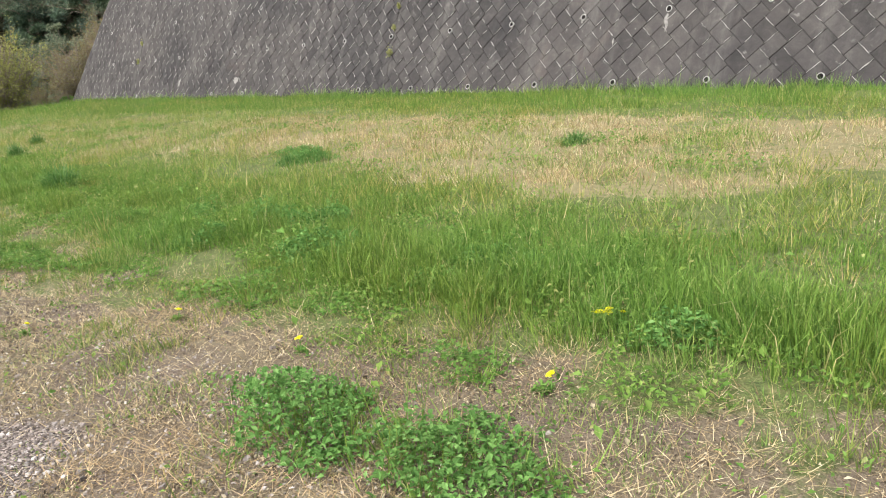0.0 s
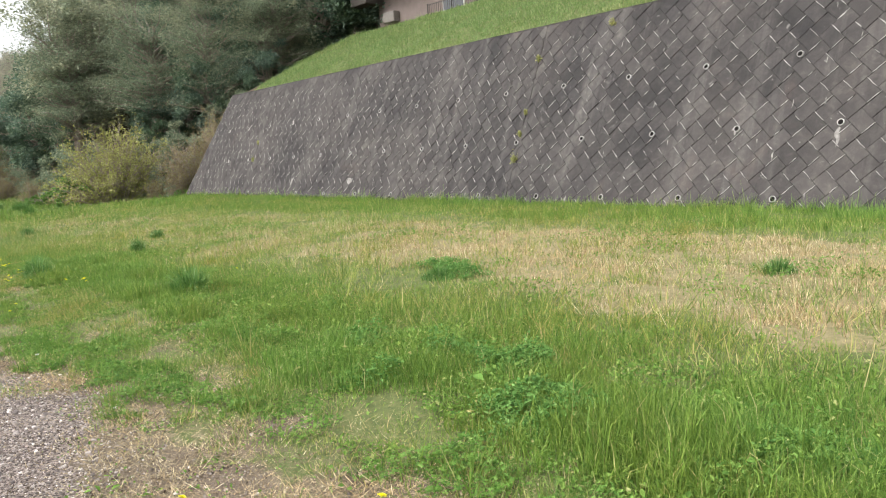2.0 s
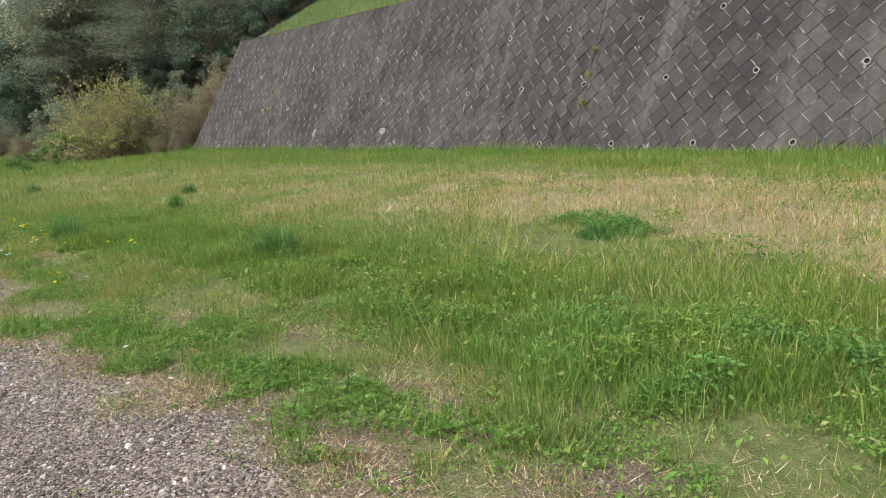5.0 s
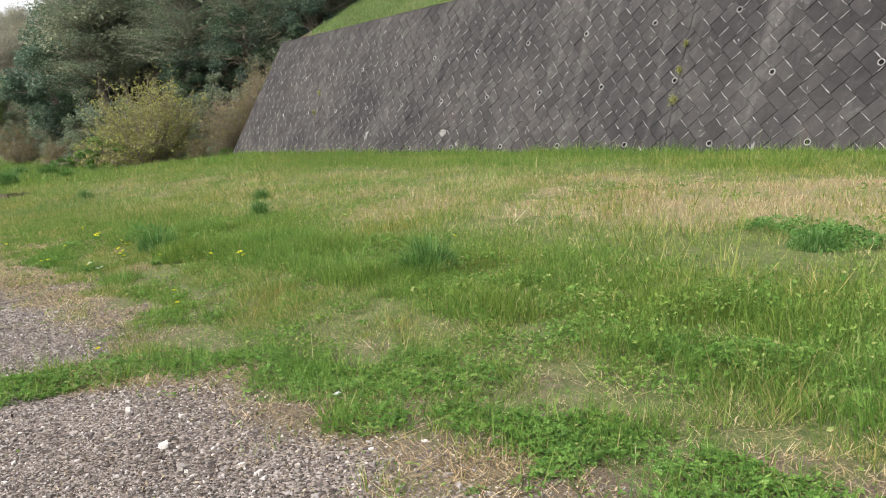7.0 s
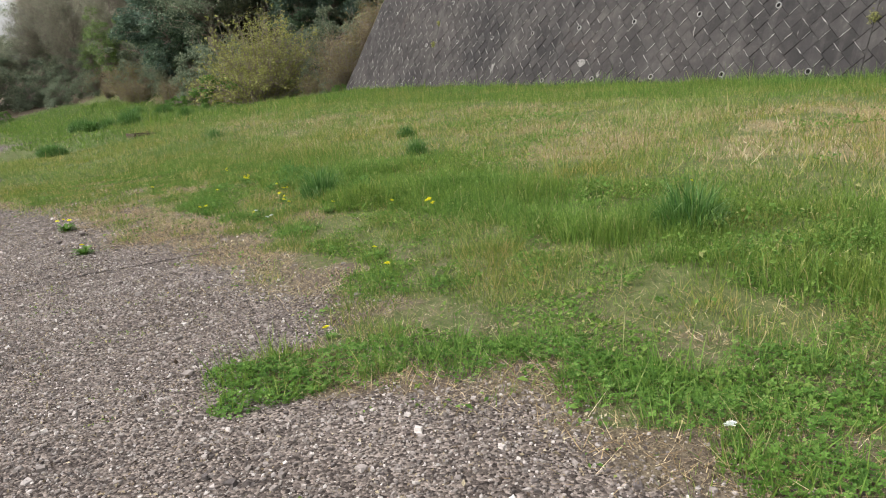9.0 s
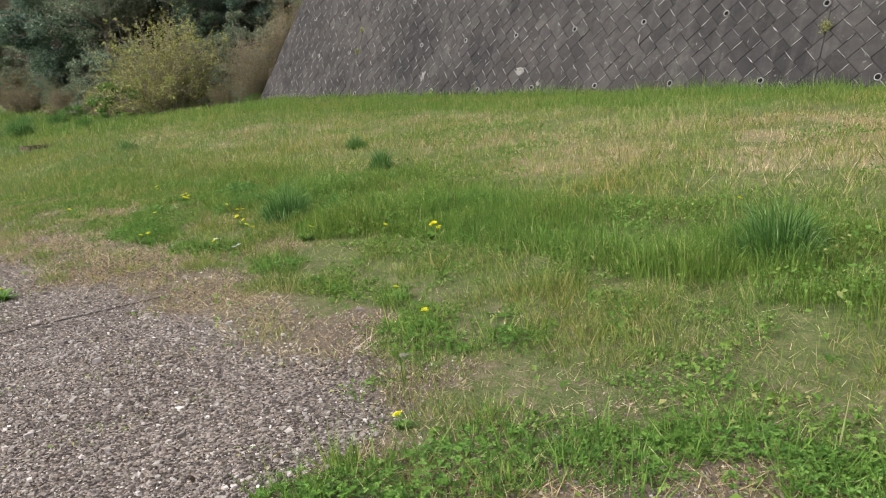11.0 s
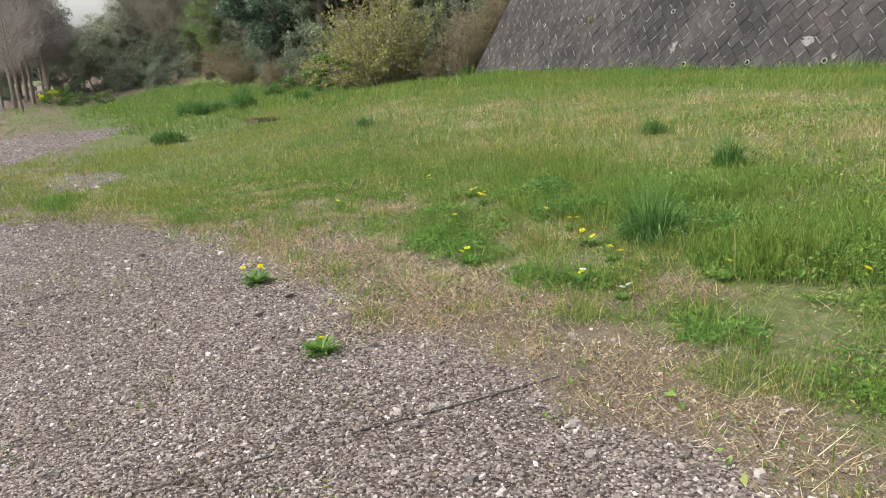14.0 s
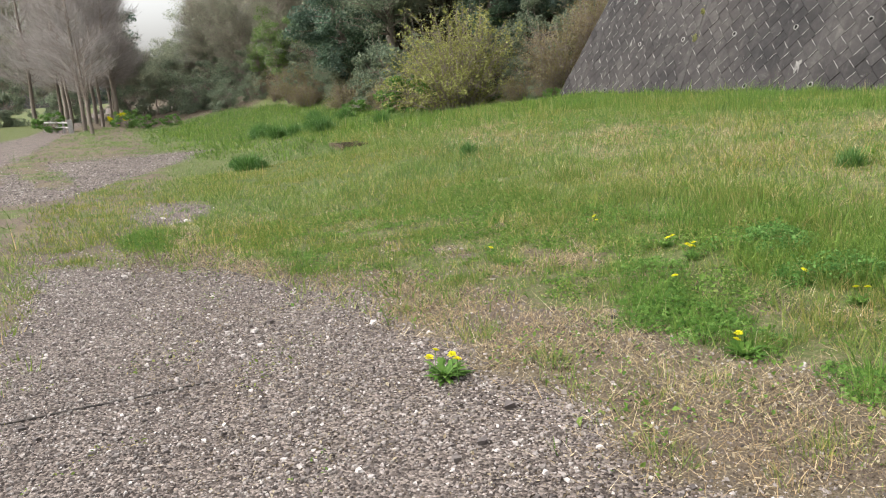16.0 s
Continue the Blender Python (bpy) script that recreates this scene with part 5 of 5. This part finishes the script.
# clover and broad-leaved weeds


def trefoils(pos, size, rng):
    """Clover leaves: three rounded, slightly folded leaflets round one point."""
    n = len(pos)
    up = rng.normal(0, 0.33, (n, 3)) + [0, 0, 1]
    up /= np.linalg.norm(up, axis=1)[:, None]
    a = rng.normal(0, 1, (n, 3))
    a = np.cross(up, a)
    a /= np.linalg.norm(a, axis=1)[:, None] + 1e-9
    b = np.cross(up, a)
    r = np.asarray(size)[:, None]
    vs, fs = [pos], []
    k = np.arange(n)[:, None] * 10
    for i in range(3):
        t = 2 * math.pi * i / 3 + rng.normal(0, 0.15, (n, 1))
        d, s = a * np.cos(t) + b * np.sin(t), b * np.cos(t) - a * np.sin(t)
        vs += [pos + d * r * 0.62 + s * r * 0.5 + up * r * 0.16, pos + d * r * 1.05 + up * r * 0.02, pos + d * r * 0.62 - s * r * 0.5 + up * r * 0.16]
        fs += [k + [0, 1 + 3 * i, 2 + 3 * i], k + [0, 2 + 3 * i, 3 + 3 * i]]
    return np.stack(vs, 1).reshape(-1, 3), np.concatenate(fs, 0)


rng_c = np.random.default_rng(201)
for cx, cy, rx, ry, lh in CLOVER:
    lh = lh * 0.72 if lh <= 0.1 else lh
    n = int(3000 * rx * ry / 0.1)
    x, y = cx + rng_c.uniform(-1.4, 1.4, n) * rx, cy + rng_c.uniform(-1.4, 1.4, n) * ry
    d = np.hypot((x - cx) / rx, (y - cy) / ry)
    k = rng_c.random(n) < smooth(1.1 - d + (fbm(x, y, 3.0, 41) - 0.5) * 2.2, 0, 0.55)
    x, y, d = x[k], y[k], d[k]
    top = lh * np.clip(1.2 - d * 0.75, 0.2, 1) * (0.35 + 1.1 * vnoise(x, y, 9, 5))
    z = height(x, y) + top * np.sqrt(rng_c.random(len(x)))
    if lh > 0.13:
        v, f = leaves(np.stack([x, y, z], 1), rng_c.uniform(0.02, 0.045, len(x)), rng_c, 0.5, 0.6)
    else:
        k = rng_c.random(len(x)) < 0.6
        v, f = trefoils(np.stack([x, y, z], 1)[k], rng_c.uniform(0.011, 0.019, k.sum()), rng_c)
    mat = M_MUGWORT if lh > 0.13 else M_CLOVER
    tagged(new("clover_patch", raw_mesh("clover_patch", v, f, mat)), "bushy bluish-green broad-leaved weeds in the grass" if lh > 0.13 else "low patch of fresh green clover and weeds", "weeds" if lh > 0.13 else "clover", "clover patches", "stuff")


def grass_tuft(x, y, r, h, n, seed):
    """One dense tuft of long dark blades that arch outwards."""
    rng = np.random.default_rng(seed)
    if x < -10:
        r, h = r * 0.7, h * 1.15
    a, d = rng.random(n) * 2 * math.pi, np.sqrt(rng.random(n)) * r
    px, py = d * np.cos(a), d * np.sin(a)
    hh = h * rng.uniform(0.4, 1.15, n) * (1 - 0.72 * (d / r) ** 2)
    v, f = blades(px, py, np.full(n, -0.02), hh, np.full(n, 0.008 + 0.006 * (x < -10)), np.clip(0.2 + 0.6 * d / r + rng.normal(0, 0.25, n), 0.05, 0.95), rng, True, a)
    ob = tagged(new("grass_tuft", raw_mesh("grass_tuft", v, f, M_REED)), "dense dark green tuft of long arching grass", "grass tuft", "grass tufts")
    ob.matrix_basis = pose(x, y, float(height(x, y)))
    return ob


for i, (x, y, r, h) in enumerate([(-1.35, -11.2, 0.24, 0.5), (3.45, -10.3, 0.25, 0.52), (-2.6, -9.1, 0.13, 0.4), (-24.0, -7.05, 0.4, 0.55), (-24.4, -9.05, 0.5, 0.75), (-26.2, -10.2, 0.4, 0.55), (-25.7, -9.7, 0.35, 0.5), (-29.5, -10.2, 0.6, 0.5),
                                  (-17.9, -12.5, 0.55, 0.42), (-12, -9.4, 0.2, 0.28), (-5.1, -7.85, 0.16, 0.28), (-27.4, -8.6, 0.5, 0.55), (-27.8, -10.6, 0.4, 0.45), (6.0, -8.0, 0.22, 0.22), (9.4, -5.9, 0.18, 0.22), (-19.2, -12.6, 0.35, 0.3), (14.2, -12.6, 0.22, 0.2), (-33, -5.8, 0.7, 0.6), (-36, -6.5, 0.5, 0.5)]):
    grass_tuft(x, y, r, h, int(450 + 2000 * r), 300 + i)

# weeds rooted in the joints of the wall
for i, (s, h, r) in enumerate([(-1.12, 1.05, 0.12), (-1.12, 1.75, 0.07), (-1.1, 2.35, 0.06), (-1.12, 3.9, 0.08), (-17.3, 1.5, 0.1), (-17.3, 2.3, 0.07), (1.2, 4.55, 0.09)]):
    rng = np.random.default_rng(400 + i)
    n = 120
    pos = np.array([wall_point(s, h, 0.02)]) + rng.normal(0, r * 0.45, (n, 3)) * [1, 0.5, 1.2] - [0, 0.04, 0]
    v, f = leaves(pos, rng.uniform(0.03, 0.07, n), rng, 0.1, 0.35)
    tagged(new("wall_weed", raw_mesh("wall_weed", v, f, M_YELLOW)), "small yellow-green weed rooted in a wall joint", "weed", "weeds in the wall", "stuff")

# ---------------------------------------------------------------- dandelions


def flower_mesh(name, mat, r=0.019):
    rng = np.random.default_rng(9)
    n = 70
    a = rng.random(n) * 2 * math.pi
    t = rng.random(n)
    tip = np.stack([np.cos(a) * r * (0.25 + t), np.sin(a) * r * (0.25 + t), 0.010 * (1 - t) + 0.004], 1)
    root = np.stack([np.cos(a) * r * 0.15, np.sin(a) * r * 0.15, np.zeros(n)], 1)
    s = np.stack([-np.sin(a), np.cos(a), np.zeros(n)], 1) * 0.0028
    v = np.stack([root - s * 0.5, root + s * 0.5, tip + s, tip - s], 1).reshape(-1, 3)
    k = np.arange(n)[:, None] * 4
    return raw_mesh(name, v, np.concatenate([k + [0, 1, 2], k + [0, 2, 3]], 0), mat)


FLOWER = flower_mesh("flower", M_PETAL, 0.023)
PUFF = flower_mesh("seed_head", M_FLUFF, 0.022)
sv, sf = tube([(0, 0, 0), (0.004, 0, 0.5), (0, 0, 1.0)], [0.0022, 0.002, 0.0018], 5)
STEM = raw_mesh("stem", sv, sf, M_YOUNG, True)


def rosette(seed, r, n=78):
    rng = np.random.default_rng(seed)
    chunks = []
    for i in range(n):
        a, l, up = rng.random() * 2 * math.pi, r * rng.uniform(0.4, 1.1), rng.uniform(0.15, 1.3)
        d, s = np.array([math.cos(a), math.sin(a), 0]), np.array([-math.sin(a), math.cos(a), 0])
        w = 0.065 * r * rng.uniform(0.8, 1.6)
        rows, vv = 5, []
        for j in range(rows + 1):
            t = j / rows
            wj = w * (0.35 + 0.9 * t) * (1.45 if j % 2 else 0.5) * (1 - 0.9 * (t > 0.95))
            c = d * l * t * (1 - 0.25 * up * t) + np.array([0, 0, l * up * (t - 0.55 * t * t)])
            vv += [c - s * wj, c + s * wj]
        chunks.append((np.array(vv), np.array([(2 * j, 2 * j + 1, 2 * j + 3, 2 * j + 2) for j in range(rows)])))
    v, f = join(chunks)
    return raw_mesh("leaf_rosette", v, f, M_CLOVER)


ROSETTES = [rosette(500 + i, 0.15) for i in range(3)]
# x, y, size of the leaves, flowers, white heads
DANDELIONS = [(-0.9, -13.97, 1.0, 1, 0), (-2.6, -13.93, 1.1, 4, 0), (-1.95, -12.45, 0.9, 2, 0), (-3.05, -11.97, 0.7, 1, 0), (-1.62, -11.6, 0.8, 2, 0), (-2.1, -11.4, 0.7, 2, 0), (-1.12, -11.75, 0.6, 2, 0), (-3.6, -11.4, 0.8, 4, 0), (-4.05, -11.27, 0.7, 2, 0),
              (-0.95, -12.2, 0.9, 1, 1), (-0.3, -11.6, 0.7, 1, 0), (-2.55, -11.3, 0.6, 1, 0), (-5.1, -12.4, 0.5, 1, 0), (0.85, -11.05, 0.8, 4, 0), (0.3, -11.15, 0.6, 1, 0), (1.8, -12.07, 0.6, 1, 0), (2.34, -12.3, 0.5, 1, 0),
              (10.65, -12.12, 0.4, 1, 0), (11.85, -12.0, 0.4, 1, 0), (13.15, -10.95, 0.8, 5, 0), (13.27, -11.68, 0.5, 1, 0), (9.85, -12.8, 0.4, 1, 0), (2.6, -9.25, 0.5, 1, 0), (-0.5, -12.2, 0.5, 0, 2), (5.6, -12.6, 0.4, 0, 1), (3.3, -13.2, 0.4, 1, 0), (-5.2, -11.2, 0.6, 2, 0)]
drng = random.Random(77)
for x, y, s, nf, nw in DANDELIONS:
    plant = tagged(new("dandelion"), "dandelion with %s above a leaf rosette" % ("yellow flowers" if nf else "white seed heads"), "dandelion", "dandelions")
    leaf = part("leaf_rosette", ROSETTES[drng.randrange(3)], M_CLOVER, plant)
    leaf.scale = (s, s, s)
    for i in range(nf + nw):
        h = drng.uniform(0.085, 0.125) * (0.6 + 0.5 * s)
        fx, fy = drng.uniform(-0.09, 0.09) * s, drng.uniform(-0.09, 0.09) * s
        st = part("stem", STEM, M_YOUNG, plant)
        st.matrix_basis = pose(fx, fy, 0) @ Matrix.Diagonal((1, 1, h, 1))
        fl = part("flower" if i < nf else "seed_head", FLOWER if i < nf else PUFF, M_PETAL, plant, "yellow flower head" if i < nf else "white seed head")
        fl.matrix_basis = pose(fx, fy, h, drng.uniform(-25, 25), drng.uniform(-25, 25), drng.uniform(0, 360))
    plant.matrix_basis = pose(x, y, float(height(x, y)), 0, 0, drng.uniform(0, 360))

# ---------------------------------------------------------------- parking ropes and stones


def rope(x0, y0, x1, y1, seed):
    rng = np.random.default_rng(seed)
    chunks = []
    n = 60
    t = np.linspace(0, 1, n)
    l = math.hypot(x1 - x0, y1 - y0)
    cx, cy = x0 + (x1 - x0) * t + np.cumsum(rng.normal(0, 0.002, n)), y0 + (y1 - y0) * t
    cz = height(cx, cy) + 0.001 + 0.006 * vnoise(cx, cy, 4, 3)
    for ph in (0, 2.1, 4.2):
        a = t * l * 45 + ph
        chunks.append(tube(np.stack([cx + 0.0031 * np.cos(a), cy, cz + 0.0031 * np.sin(a)], 1), [0.0037] * n, 5))
    v, f = join(chunks)
    tagged(new("parking_rope", raw_mesh("parking_rope", v, f, M_ROPE, True)), "dirty twisted rope marking a bay in the gravel", "rope", "parking ropes")


rope(0.12, -13.1, 0.1, -16.8, 1)
rope(-3.24, -15.1, -3.26, -18.2, 2)


def stones(n, box, size, seed, density):
    """Angular stones half sunk in the ground."""
    rng = np.random.default_rng(seed)
    x, y = scatter(n, *box, density, rng)
    m = len(x)
    r = size * np.exp(rng.normal(0, 0.42, m))
    o = np.array([(1, 0, -0.5), (0, 1, -0.5), (-1, 0, -0.5), (0, -1, -0.5), (0.75, 0, 0.4), (0, 0.75, 0.4), (-0.75, 0, 0.4), (0, -0.75, 0.4)], float)
    a = rng.random(m) * 2 * np.pi
    d = o[None] * (1 + rng.normal(0, 0.16, (m, 8, 1))) + rng.normal(0, 0.13, (m, 8, 3))
    d[:, :, 1] *= rng.uniform(0.55, 1, (m, 1))
    px = d[:, :, 0] * np.cos(a)[:, None] - d[:, :, 1] * np.sin(a)[:, None]
    py = d[:, :, 0] * np.sin(a)[:, None] + d[:, :, 1] * np.cos(a)[:, None]
    v = np.stack([px, py, d[:, :, 2]], -1) * r[:, None, None] + np.stack([x, y, height(x, y) + r * 0.12], 1)[:, None]
    k = np.arange(m)[:, None] * 8
    f = np.concatenate([k + t for t in ([0, 1, 5, 4], [1, 2, 6, 5], [2, 3, 7, 6], [3, 0, 4, 7], [4, 5, 6, 7])], 0)
    return raw_mesh("gravel", v.reshape(-1, 3), f, M_STONE)


tagged(new("gravel", stones(270000, (-9, 13.5, -16.6, -12.3), 0.0062, 601, lambda x, y: np.clip(gravel_mask(x, y) + 0.4 * soil_mask(x, y), 0, 1) * (0.45 + 0.55 * vnoise(x, y, 2.2, 9)))), "crushed grey stone gravel", "gravel", kind="stuff")
tagged(new("coarse_gravel", stones(15000, (-9, 13.5, -16.6, -11.8), 0.0115, 602, lambda x, y: np.clip(gravel_mask(x, y) + 0.2 * soil_mask(x, y), 0, 1) * 0.8)), "coarser pale stones in the gravel", "gravel", kind="stuff")
tagged(new("far_gravel", stones(26000, (-30, -9, -20, -12.5), 0.014, 603, lambda x, y: gravel_mask(x, y))), "pale gravel of the far bay", "gravel", kind="stuff")

# larger single stones
srng = random.Random(31)
stone_meshes = []
for i in range(5):
    bm = bmesh.new()
    bmesh.ops.create_icosphere(bm, subdivisions=1, radius=1)
    for v in bm.verts:
        v.co *= srng.uniform(0.72, 1.15)
        v.co.z *= 0.62
    me = bpy.data.meshes.new("stone")
    bm.to_mesh(me)
    bm.free()
    me.materials.append(M_PALE_STONE)
    stone_meshes.append(me)
for i in range(90):
    x, y = srng.uniform(-6, 13.5), srng.uniform(-15.6, -11.8)
    if y > np.interp(x, EDGE_X, EDGE_Y) + 0.7:
        continue
    r = srng.uniform(0.013, 0.022)
    ob = tagged(new("stone", stone_meshes[i % 5]), "pale angular stone lying on the gravel", "stone", "loose stones")
    ob.matrix_basis = pose(x, y, float(height(x, y)) + r * 0.2, srng.uniform(-20, 20), srng.uniform(-20, 20), srng.uniform(0, 360)) @ Matrix.Diagonal((r, r * srng.uniform(0.6, 1), r, 1))

# ---------------------------------------------------------------- single blocks of the wall

BLOCK_MESHES = []
for kind in (0, 1):
    for i in range(4):
        hl, hw = BL / 2, BW / 2
        du, dw = (hl, hw) if kind == 0 else (hw, hl)
        poly = [((u + w) * R2, (u - w) * R2) for u, w in ((-du, -dw), (du, -dw), (du, dw), (-du, dw))]
        v, f = block_solid(ccw(poly), 0.0, (wrng.gauss(0, 0.012), wrng.gauss(0, 0.012)))
        BLOCK_MESHES.append(pydata("block", v, f, M_BLOCK))
for i, (cs, ch, kind, proud, tilt) in enumerate(near_blocks):
    ob = part("block", BLOCK_MESHES[kind * 4 + i % 4], M_BLOCK, wall)
    ob.matrix_basis = WALL_M @ pose(cs, ch, proud)
